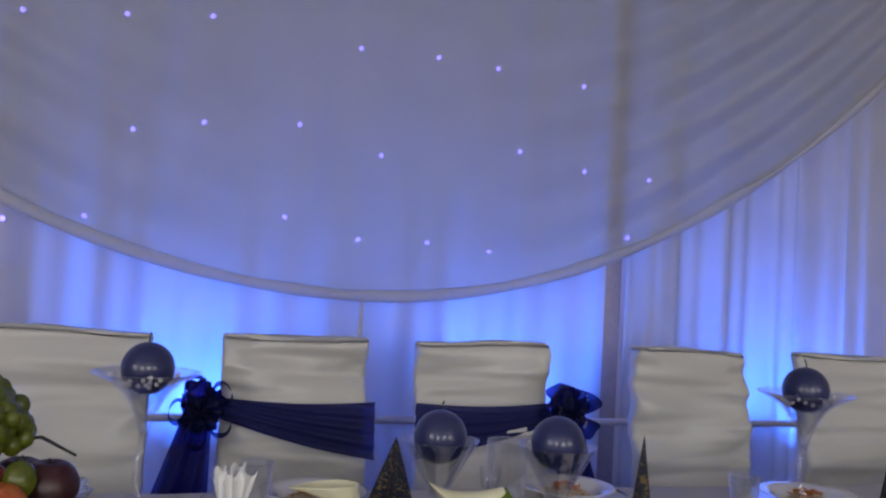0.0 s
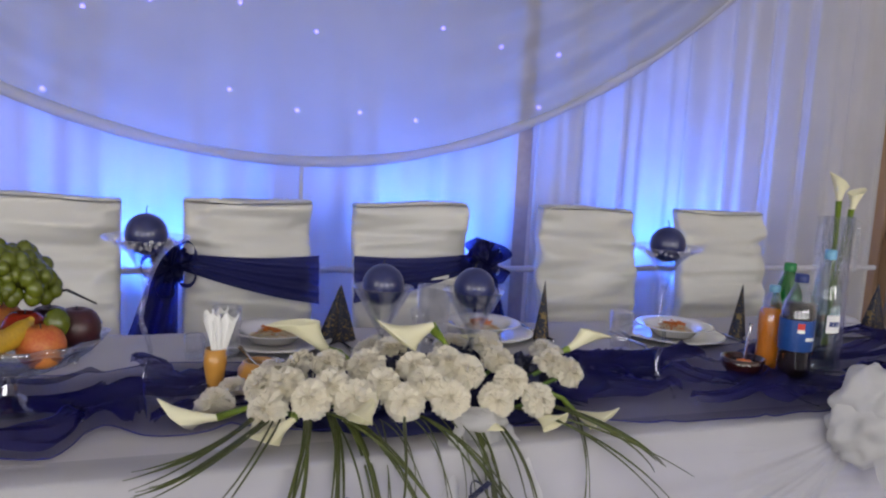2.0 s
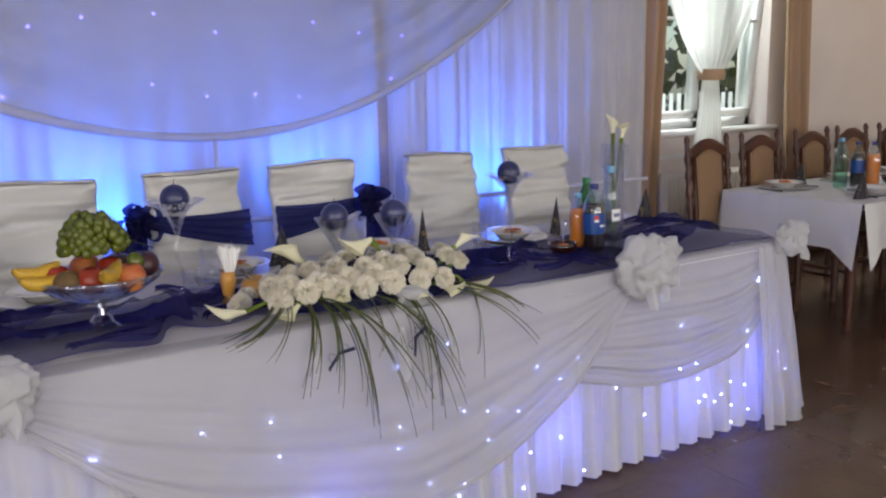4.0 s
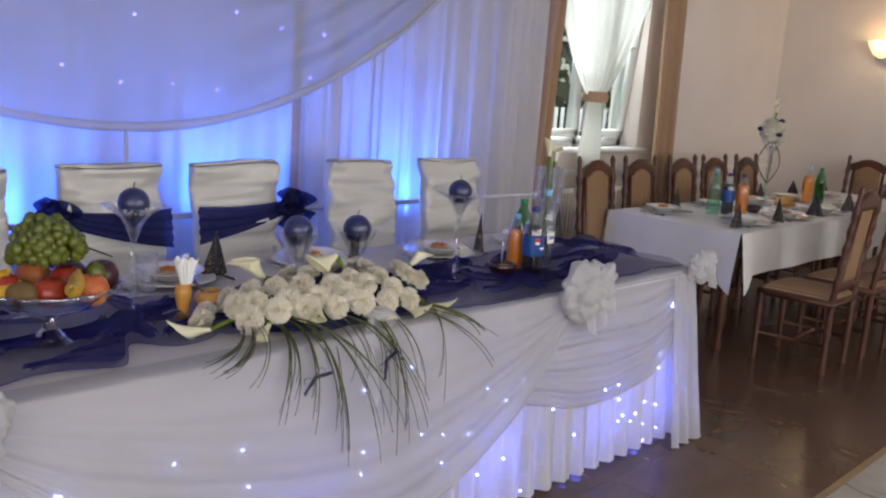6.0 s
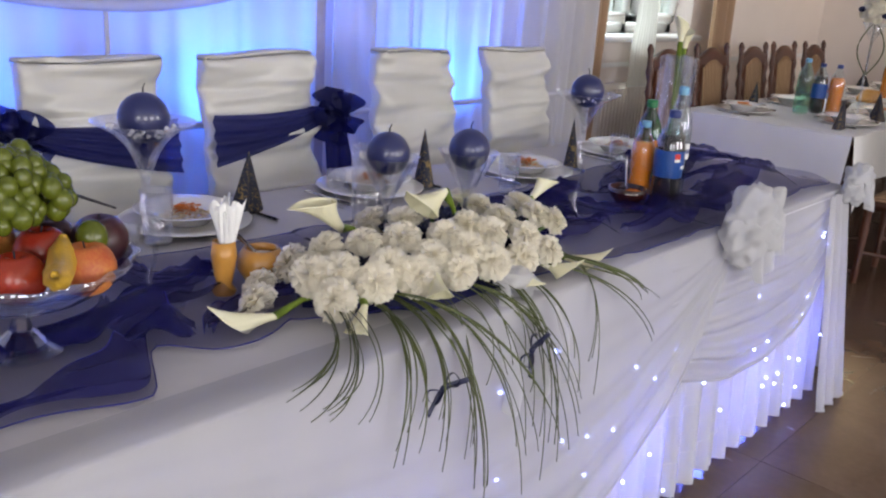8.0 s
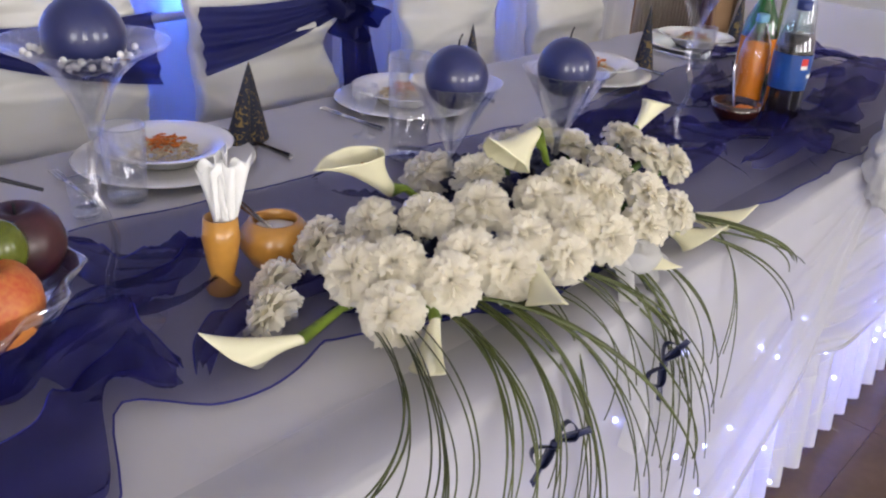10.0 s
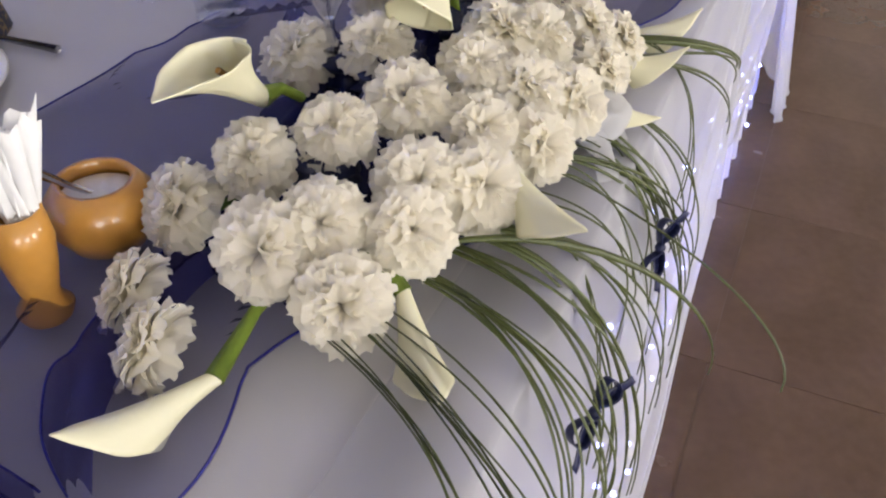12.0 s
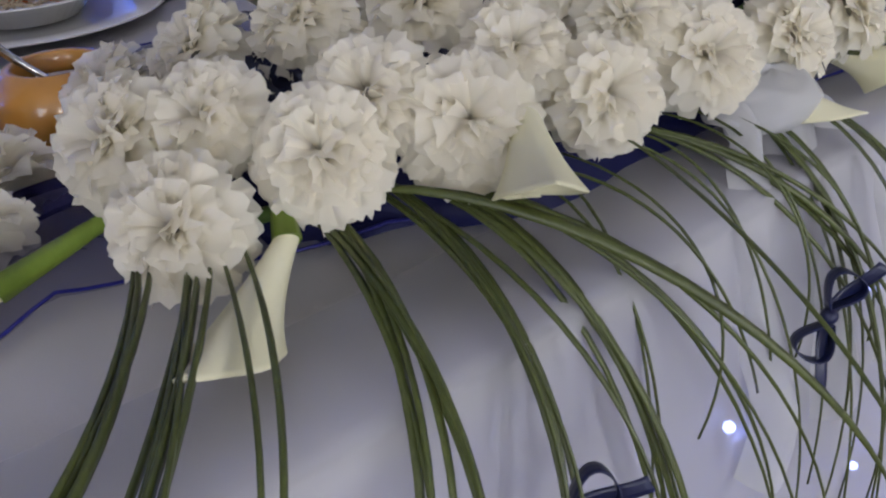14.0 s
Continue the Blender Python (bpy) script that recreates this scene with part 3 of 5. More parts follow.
def chair_sash(cx, side):
    """Navy tulle band across a chair back, tied in a bow at one edge."""
    s = thing("chair_sash", "navy tulle sash tied in a puffed bow at the chair's edge", "sash", (cx, CHAIR_Y, 0), 0, "chair sashes")

    def band(u, v):
        x = -0.218 + 0.436 * u
        far = u if side < 0 else 1 - u
        mid = 0.945 - 0.060 * far - 0.012 * math.sin(math.pi * u)
        half = 0.026 + 0.052 * far
        z = mid + (v - 0.5) * 2 * half
        return (x, 0.012 + 0.1 * (z - 0.44) / 0.685 - 0.038 - 0.032 + 0.006 * math.sin(v * 24 + 5 * u) - 0.006 * math.sin(math.pi * u), z)

    part("band", Mesh().sheet(band, 40, 18), SASH, s)
    kx = side * 0.235
    for k in range(5):
        a = 0.7 + k * 1.25
        lobe = Mesh()
        r0 = 0.070 + 0.014 * math.sin(k * 3.1)

        def loop(u, v, a=a, r0=r0):
            t = 2 * math.pi * u
            rr = r0 * (1 - math.cos(t)) * 0.62
            return (kx + side * 0.01 + rr * math.cos(a + 0.5 * math.sin(t)), 0.0 + 0.085 * (v - 0.5) + 0.018 * math.sin(3 * t + k) + 0.008 * math.sin(9 * v + 5 * t), 0.935 + rr * math.sin(a + 0.5 * math.sin(t)) * 1.1)

        part("loop", lobe.sheet(loop, 36, 12), SASH, s)
    for k in range(3):
        def bunch(u, v, k=k):
            p, q = 2 * math.pi * u, math.pi * (v - 0.5)
            w = Vector((math.cos(q) * math.cos(p), math.cos(q) * math.sin(p), math.sin(q)))
            r = 0.050 * (0.75 + 0.6 * n3(w.x * 2 + k * 2, w.y * 2 + side, w.z * 2) + 0.12 * math.sin(9 * p + 3 * k))
            return (kx + side * 0.012 + 0.02 * math.cos(2.1 * k) + r * w.x, 0.01 + r * w.y * 0.8, 0.945 + 0.03 * math.sin(2.1 * k) + r * w.z)
        part("puff", Mesh().sheet(bunch, 30, 18), SASH, s, "bunched tulle")
    for k in range(2):
        def tail(u, v, k=k):
            z = 0.93 - (0.36 + 0.07 * k) * u
            return (kx + side * (0.02 + 0.055 * k * u + 0.045 * u) + (v - 0.5) * (0.07 + 0.09 * u), 0.0 + 0.03 * k + 0.012 * math.sin(v * 14 + 3 * u), z)
        part("tail", Mesh().sheet(tail, 20, 16), SASH, s, "hanging sash end")


chair_sash(-0.447, -1)
chair_sash(0.105, 1)


def carved_chair(at, turn, group):
    """Carved dining chair: turned posts with finials, arched crest, striped pads."""
    ch = thing("dining_chair", "dark-stained carved dining chair with striped brown upholstery", "chair", at, turn, group)

    def post_profile(h):
        pr = []
        for i in range(40):
            z = h * i / 39
            r = 0.019 + 0.005 * math.sin(z * 60) * (1 if z > 0.5 else 0.3)
            if z > h - 0.02:
                r = 0.008 + (h - z) * 0.5
            elif z > h - 0.06:
                r = 0.012 + 0.012 * math.sin((z - h + 0.06) / 0.04 * math.pi)
            pr.append((r, z))
        return pr

    for x in (-0.19, 0.19):
        m = Mesh().lathe(post_profile(1.12), (0, 0, 0), 12)
        m.v = [(p[0] + x, p[1] + 0.10 * max(0.0, p[2] - 0.45), p[2]) for p in m.v]
        part("post", m, WOOD, ch)
    for x in (-0.2, 0.2):
        part("leg", Mesh().lathe([(0.015, 0), (0.02, 0.06), (0.016, 0.12), (0.024, 0.3), (0.02, 0.36), (0.025, 0.42)], (x, -0.41, 0), 12), WOOD, ch)
    for z0, hh in ((0.98, 0.06), (0.5, 0.04)):
        cr = Mesh()

        def crest(u, v, z0=z0, hh=hh):
            x = -0.175 + 0.35 * u
            arch = (0.055 * math.cos((u - 0.5) * math.pi) ** 1.5 if z0 > 0.9 else 0)
            z = z0 + (hh + arch) * v
            return (x, 0.1 * (z - 0.45) - 0.012, z)

        part("rail", cr.sheet(crest, 24, 4), WOOD, ch, "", True, 0.024)

    def pad(u, v):
        x = -0.115 + 0.23 * u
        z = 0.55 + (0.43 + 0.045 * math.cos((u - 0.5) * math.pi)) * v
        return (x, 0.1 * (z - 0.45) - 0.016 - 0.014 * math.sin(math.pi * u) * math.sin(math.pi * min(1, v * 1.02)), z)

    part("back_pad", Mesh().sheet(pad, 14, 14), STRIPED, ch, "striped back pad", True, 0.02)
    for x in (-0.135, 0.135):
        part("stile", Mesh().tube([(x, 0.005, 0.5), (x, 0.055, 1.0)], 0.014, 8), WOOD, ch)
    part("seat_frame", Mesh().box(-0.22, -0.435, 0.405, 0.22, 0.02, 0.445, 0.01), WOOD, ch)

    def cush(u, v):
        x, y = -0.21 + 0.42 * u, -0.425 + 0.43 * v
        return (x, y, 0.448 + 0.04 * (1 - (2 * u - 1) ** 6) * (1 - (2 * v - 1) ** 6))

    part("seat", Mesh().sheet(cush, 16, 16), STRIPED, ch, "striped padded seat")
    for a, b in (((-0.2, -0.41, 0.17), (-0.19, 0, 0.17)), ((0.2, -0.41, 0.17), (0.19, 0, 0.17)), ((-0.19, -0.2, 0.17), (0.19, -0.2, 0.17))):
        part("stretcher", Mesh().tube([a, b], 0.011, 8), WOOD, ch)
    return ch


first = carved_chair((2.93, 0.88, 0), 0, "chairs round the guest table")
for x in (3.46, 4.04, 4.55, 5.09):
    copy_thing(first, pose(x, 0.88 + random.uniform(-0.02, 0.02), 0, 0, 0, random.uniform(-2, 2)))
for x, y in ((3.36, -0.60), (3.98, -0.62), (4.58, -0.60), (5.18, -0.6)):
    copy_thing(first, pose(x, y, 0, 0, 0, 180 + random.uniform(-4, 4)))
copy_thing(first, pose(6.72, 0.52, 0, 0, 0, -90))

# ---- head table ----
TX0, TX1, TY0, TY1, TZ = -2.30, 1.72, -0.49, 0.555, 0.768
table = thing("head_table", "long banquet table under white cloth", "table")
part("tabletop", Mesh().box(TX0 + 0.02, TY0 + 0.02, 0.725, TX1 - 0.02, TY1 - 0.02, 0.76, 0.004), WOOD, table)
for lx in (TX0 + 0.2, -0.3, TX1 - 0.2):
    for ly in (TY0 + 0.16, 0.26):
        part("leg", Mesh().box(lx - 0.025, ly - 0.025, 0, lx + 0.025, ly + 0.025, 0.725, 0.004), WOOD, table)

tc = thing("tablecloth", "white tablecloth with soft creases", "tablecloth")


def top_fn(u, v):
    x, y = TX0 - 0.005 + (TX1 - TX0 + 0.01) * u, TY0 - 0.012 + (TY1 - TY0 + 0.024) * v
    z = TZ + 0.0025 * n3(x * 3.1, y * 4.0) + 0.0015 * n3(x * 11, y * 9)
    e = min(v, 1 - v) * (TY1 - TY0)
    return (x, y, z - 0.012 * max(0.0, 1 - e / 0.02) ** 2)


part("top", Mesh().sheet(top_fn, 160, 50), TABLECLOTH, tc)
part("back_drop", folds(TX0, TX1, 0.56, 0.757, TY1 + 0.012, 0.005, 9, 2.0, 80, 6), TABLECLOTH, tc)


def around(s):
    """The front edge from left to right, then the right end of the table, rounded at the corner; s in metres from the left end."""
    front = TX1 - TX0 - 0.10
    arc = math.pi / 2 * 0.10
    if s < front:
        return (TX0 + s, TY0, 0.0, -1.0)
    if s < front + arc:
        a = (s - front) / 0.10
        return (TX1 - 0.10 + 0.10 * math.sin(a), TY0 + 0.10 - 0.10 * math.cos(a), math.sin(a), -math.cos(a))
    return (TX1, TY0 + 0.10 + (s - front - arc), 1.0, 0.0)


LONG = TX1 - TX0 - 0.10 + math.pi / 2 * 0.10 + 0.80


def skirt_fn(u, v):
    s = LONG * u
    x, y, nx, ny = around(s)
    low = 1 - v
    ph = s * 2 * math.pi / 0.105 + 1.6 * wave(s * 3, 8)
    d = 0.010 + low * (0.042 + 0.022 * math.sin(ph) + 0.008 * math.sin(2 * ph + 1)) + 0.006 * low * wave(s * 25, 4)
    return (x + nx * d, y + ny * d, 0.014 + 0.008 * math.sin(ph) * low * 0.3 + (TZ - 0.022) * v)


sk = thing("table_skirt", "pleated white satin table skirt lit by blue LEDs", "table skirt")
for k in range(6):
    part("pleated_panel", Mesh().sheet(lambda u, v: skirt_fn((k + u) / 6, v), 105, 14), SKIRT, sk)
part("band", Mesh().tube([tuple(Vector((around(LONG * i / 90)[0], around(LONG * i / 90)[1], TZ - 0.016)) + Vector((around(LONG * i / 90)[2], around(LONG * i / 90)[3], 0)) * 0.010) for i in range(91)], 0.008, 6), SKIRT, sk, "gathered top band")


def front_swag(x0, x1, hem_of, count, seed, proud=0.0, depth=1.0):
    """Voile swag on the front of the table; its folds run in curves nested in the hem's."""
    def fn(u, v):
        x = x0 + (x1 - x0) * u
        hem = hem_of(x) + 0.008 * wave(x * 7, seed)
        over = max(0.0, (v - 0.94) / 0.06)
        v = min(1.0, v / 0.94)
        z = hem + (TZ + 0.004 - hem) * v
        deep = min(1.0, (TZ - hem) / 0.42)
        ph = 2 * math.pi * count * v ** 0.85 + 2.2 * n3(x * 1.6, v * 2.0, seed)
        soft = (0.30 + 0.70 * (1 - v)) * (0.45 + 0.55 * deep) * (1 - v ** 8)
        d = 0.016 + proud * (1 - v * v) + (1 - z / TZ) * 0.088 + soft * depth * (0.012 * math.sin(ph) + 0.006 * math.sin(2.1 * ph + 3 * u)) + 0.008 * n3(x * 3, z * 4, seed) * (1 - v)
        return (x, TY0 - max(0.012, d) + 0.10 * over, z + 0.004 * math.sin(math.pi * min(1.0, over * 1.2)))

    sw = thing("front_swag", "sheer white voile swag along the table's front", "swag", group="table swags")
    part("voile", Mesh().sheet(fn, 150, 110), VOILE, sw)
    part("hem", Mesh().tube([Vector(fn(i / 80, 0.004)) for i in range(81)], 0.0045, 6), VOILE, sw, "stitched hem")


def long_hem(x):
    u = (x + 1.42) / 2.21
    return 0.742 - 0.60 * max(0.0, 4 * u * (1 - u)) ** 0.95


def short_hem(x):
    return 0.315 + (0.40 * ((x - 1.0) / 0.7) ** 3 if x > 1.0 else 0.07 * ((1.0 - x) / 0.48) ** 2)


def far_hem(x):
    u = (x + 2.28) / 0.86
    return 0.74 - 0.46 * max(0.0, 4 * u * (1 - u)) ** 0.9


front_swag(0.42, 1.70, short_hem, 5, 4.0)
front_swag(-2.28, -1.42, far_hem, 5, 7.0)
front_swag(-1.42, 0.79, long_hem, 4, 1.0, 0.016, 0.6)


def corner_tail():
    front = TX1 - TX0 - 0.10

    def fn(u, v):
        low = 1 - v
        s = front - 0.13 - 0.05 * low + (0.36 + 0.10 * low) * u
        x, y, nx, ny = around(s)
        d = 0.036 + low * 0.112 + (0.008 + 0.010 * low) * math.sin(u * 34 + 1.5 * wave(v * 2, 3))
        return (x + nx * d, y + ny * d, 0.014 + (TZ - 0.015) * v)

    t = thing("corner_tail", "white voile tail hanging from the corner knot to the floor", "swag")
    part("voile", Mesh().sheet(fn, 90, 26), VOILE, t)
    part("hem", Mesh().tube([Vector(fn(i / 60, 0.0)) for i in range(61)], 0.004, 6), VOILE, t, "stitched hem")


corner_tail()


def rosette(at, size, seed):
    """Crumpled knot of tulle: a fan of rumpled lobes and a short drooping end."""
    r = thing("fabric_knot", "puffed white tulle knot pinned to the table edge", "knot", at, 0, "tulle knots")
    for k in range(4):
        def puff(u, v, k=k):
            a, b = 2 * math.pi * u, math.pi * (v - 0.5)
            c = Vector((math.cos(b) * math.cos(a), math.cos(b) * math.sin(a), math.sin(b)))
            rr = size * (0.72 + 0.26 * n3(c.x * 1.9 + k * 3, c.y * 1.9 + seed, c.z * 1.9 + k) + 0.09 * n3(c.x * 4 + seed, c.y * 4 + k, c.z * 4))
            ox, oz = 0.34 * size * math.cos(k * 1.57 + 0.6), 0.34 * size * math.sin(k * 1.57 + 0.6)
            return (1.18 * (ox + rr * c.x), 0.62 * rr * c.y, 0.9 * (oz + rr * c.z))
        part("puff", Mesh().sheet(puff, 64, 40), TULLE, r)

    def tail(u, v):
        low = 1 - v
        return (0.3 * size * low + (u - 0.5) * size * (1.1 + 0.35 * v) + 0.012 * n3(low * 3, u * 5, seed), -0.028 + 0.016 * math.sin(u * 15 + seed + 2 * low) - 0.02 * low, 0.02 - size * (1.15 + 0.25 * math.sin(4 * u + seed)) * low)

    part("tail", Mesh().sheet(tail, 40, 18), TULLE, r, "drooping tulle end")


rosette((0.815, -0.545, 0.785), 0.128, 1.0)
rosette((1.690, -0.540, 0.790), 0.082, 5.0)
rosette((-1.43, -0.56, 0.765), 0.112, 9.0)
rosette((-2.28, -0.55, 0.77), 0.09, 12.0)

random.seed(21)
led_mesh = Mesh().ball((0, 0, 0), 0.0048, 8, 6).data("bulb", LED)
strings = thing("table_lights", "string of small blue-white LED bulbs under the table voile", "string lights")
for i in range(64):
    s = random.uniform(0.9, LONG - 0.75)
    v = random.uniform(0.06, 0.85) if i % 3 else random.uniform(0.04, 0.35)
    p, q = Vector(skirt_fn(s / LONG, v)), around(s)
    b = new("bulb", led_mesh)
    b.parent = strings
    b.location = p + Vector((q[2], q[3], 0)) * 0.012
wire = Mesh()
for z in (0.15, 0.35, 0.55):
    wire.tube([tuple(Vector(skirt_fn((0.9 + i * 0.05) / LONG, z)) + Vector((around(0.9 + i * 0.05)[2], around(0.9 + i * 0.05)[3], 0)) * 0.006) for i in range(55)], 0.001, 4)
part("wire", wire, PAPER, strings)

# ---- organza runner ----
FRONT_EDGE = ((-2.1, -0.33), (-1.35, -0.40), (-1.12, -0.355), (-0.97, -0.395), (-0.88, -0.255), (-0.80, -0.315), (-0.66, -0.315), (-0.30, -0.39), (0.12, -0.425), (0.43, -0.475), (1.2, -0.45), (1.68, -0.455))
BACK_EDGE = ((-2.1, 0.16), (-1.3, 0.12), (-0.95, 0.12), (-0.667, 0.205), (-0.50, 0.183), (-0.245, 0.142), (0.26, 0.123), (0.51, 0.118), (0.88, 0.155), (1.68, 0.20))


def along(edge, x):
    for (xa, ya), (xb, yb) in zip(edge, edge[1:]):
        if x <= xb:
            t = max(0.0, (x - xa) / (xb - xa))
            t = t * t * (3 - 2 * t)
            return ya + (yb - ya) * t
    return edge[-1][1]


def runner_edge(x):
    """Front and back edge of the runner at x."""
    return along(FRONT_EDGE, x) + 0.030 * wave(x * 6, 3), along(BACK_EDGE, x) + 0.022 * wave(x * 5, 6)


def runner_height(x, y):
    h = 0.006 + 0.020 * abs(n3(x * 4.2, y * 5.0, 2.0)) + 0.012 * max(0.0, n3(x * 9, y * 11, 5.0))
    ridge = abs(n3(x * 3.0 + 0.8 * y, y * 3.6, 8.0))
    sharp = max(0.0, 0.12 - ridge) / 0.12
    return h + 0.040 * sharp * sharp * (0.6 + 0.6 * n3(x * 1.7, y * 2, 1.0)) + 0.03 * math.exp(-((x - 1.45) / 0.3) ** 2)


def runner_sheet(u, v):
    x = -2.1 + 3.78 * u
    f, b = runner_edge(x)
    y = f + (b - f) * v + 0.020 * n3(x * 5, v * 4, 3.0)
    e = min(v, 1 - v)
    return (x + 0.03 * n3(v * 5, x * 3, 0.0), y, TZ + 0.005 + runner_height(x, y) * (0.3 + 0.7 * min(1.0, e / 0.12)))


org = thing("table_runner", "crumpled sheer navy organza runner on the white cloth", "table runner")
part("organza", Mesh().sheet(runner_sheet, 300, 90), ORGANZA, org)
for off in (0.003, 0.997):
    part("edge", Mesh().tube([Vector(runner_sheet(i / 220, off)) + Vector((0, 0, 0.001)) for i in range(221)], 0.0013, 5), ORGANZA_BLUE, org, "rolled blue edge")
# doubled folds: broad wavy laps of the same cloth lying over the runner
random.seed(77)
for k in range(40):
    xa = -2.0 + 3.5 * (k + random.random()) / 40
    ang = random.uniform(-0.8, 0.8)
    length, w0, va = random.uniform(0.26, 0.55), random.uniform(0.035, 0.085), random.uniform(0.2, 0.8)
    if -0.62 < xa < 0.12 and k % 2:
        continue

    def lap(u, v, xa=xa, ang=ang, length=length, w0=w0, va=va, k=k):
        s = (u - 0.5) * length
        f, b = runner_edge(xa)
        px = xa + s * math.cos(ang) + 0.04 * math.sin(5 * u + k)
        py = f + (b - f) * va + s * math.sin(ang) * 0.8 + 0.05 * math.sin(4 * u + 2 * k)
        w = w0 * math.sin(math.pi * (0.04 + 0.92 * u)) ** 0.7 * (1 + 0.45 * n3(u * 4, k * 2.0, 7.0))
        off = w * 2 * (v - 0.5)
        py += math.cos(ang) * off
        px = min(px - math.sin(ang) * off, 1.66)
        f2, b2 = runner_edge(px)
        py = min(max(py, f2 + 0.012), b2 - 0.012)
        arch = 0.014 * abs(math.sin(math.pi * (2 * v + n3(u * 3, k * 3.0)))) + 0.010 * (1 - abs(2 * v - 1))
        return (px, py, TZ + 0.011 + runner_height(px, py) * 0.95 + arch)

    lp = part("fold", Mesh().sheet(lap, 50, 20), ORGANZA_FOLD, org, "doubled fold of navy organza")
    part("edge", Mesh().tube([Vector(lap(i / 50, 1.0)) for i in range(51)], 0.0011, 5), ORGANZA_BLUE, lp, "creased blue edge")


# ---- tableware ----
def ring(m, r, z, at, tube=0.002, n=28):
    return m.tube([(at[0] + r * math.cos(2 * math.pi * i / n), at[1] + r * math.sin(2 * math.pi * i / n), z) for i in range(n + 1)], tube, 5)


def ball_candle(at, r):
    """Sphere candle with a short wick; at: its centre."""
    c = thing("ball_candle", "navy blue sphere candle with a short wick", "candle", at, random.uniform(0, 360), "ball candles")
    part("wax", Mesh().ball((0, 0, 0), r, 32, 20), CANDLE, c)
    part("wick", Mesh().tube([(0, 0, r - 0.003), (0.001, 0, r + 0.008), (0.004, 0.002, r + 0.016)], 0.0014, 6), WICK, c)


def tall_candle_glass(x, y):
    g = thing("tall_candle_glass", "tall martini-shaped candle holder with a twisted clear stem", "candle holder", (x, y, TZ + 0.012), random.uniform(0, 90), "candle holders")
    part("foot", Mesh().lathe([(0.062, 0.0), (0.063, 0.003), (0.03, 0.007), (0.014, 0.016), (0.012, 0.03)], (0, 0, 0), 32), GLASS, g)
    path = [(0.012 * math.sin(i / 24 * 7.5) * math.sin(math.pi * i / 24), 0.012 * math.cos(i / 24 * 7.5) * math.sin(math.pi * i / 24), 0.02 + 0.23 * i / 24) for i in range(25)]
    part("stem", Mesh().tube(path, [0.0075 - 0.0025 * math.sin(math.pi * i / 24) for i in range(25)], 12), GLASS, g)
    part("bowl", Mesh().lathe([(0.006, 0.238), (0.014, 0.264), (0.024, 0.290), (0.037, 0.312), (0.056, 0.330), (0.089, 0.347), (0.090, 0.349), (0.086, 0.3485), (0.054, 0.333), (0.035, 0.315), (0.021, 0.293), (0.004, 0.262)], (0, 0, 0), 36), GLASS, g)
    random.seed(int(x * 100) + 7)
    p = thing("pearl_filling", "small white pearl beads under the candle", "beads", (x, y, TZ + 0.012))
    bead = Mesh().ball((0, 0, 0), 0.0042, 8, 6).data("bead", PEARL)
    for i in range(46):
        a, rr = random.uniform(0, 6.28), random.uniform(0.036, 0.062)
        b = new("bead", bead)
        b.parent = p
        b.location = (rr * math.cos(a), rr * math.sin(a), 0.322 + (rr - 0.036) * 0.72 + random.uniform(0.0, 0.006))
    ball_candle((x, y, TZ + 0.012 + 0.354), 0.044)


tall_candle_glass(-0.795, -0.088)
tall_candle_glass(0.430, -0.190)


def martini(x, y):
    g = thing("martini_glass", "clear martini glass holding a sphere candle", "glass", (x, y, TZ + 0.012), 0, "martini glasses")
    part("foot", Mesh().lathe([(0.04, 0), (0.041, 0.002), (0.012, 0.007), (0.006, 0.02)], (0, 0, 0), 28), GLASS, g)
    part("stem", Mesh().tube([(0, 0, 0.012), (0, 0, 0.15)], [0.006, 0.0055], 12), CRYSTAL, g)
    part("bowl", Mesh().lathe([(0.005, 0.145), (0.012, 0.16), (0.034, 0.20), (0.066, 0.256), (0.0675, 0.258), (0.0645, 0.2565), (0.032, 0.203), (0.008, 0.163)], (0, 0, 0), 36), GLASS, g)
    ball_candle((x, y, TZ + 0.012 + 0.262), 0.0455)


martini(-0.308, -0.200)
martini(-0.115, -0.256)


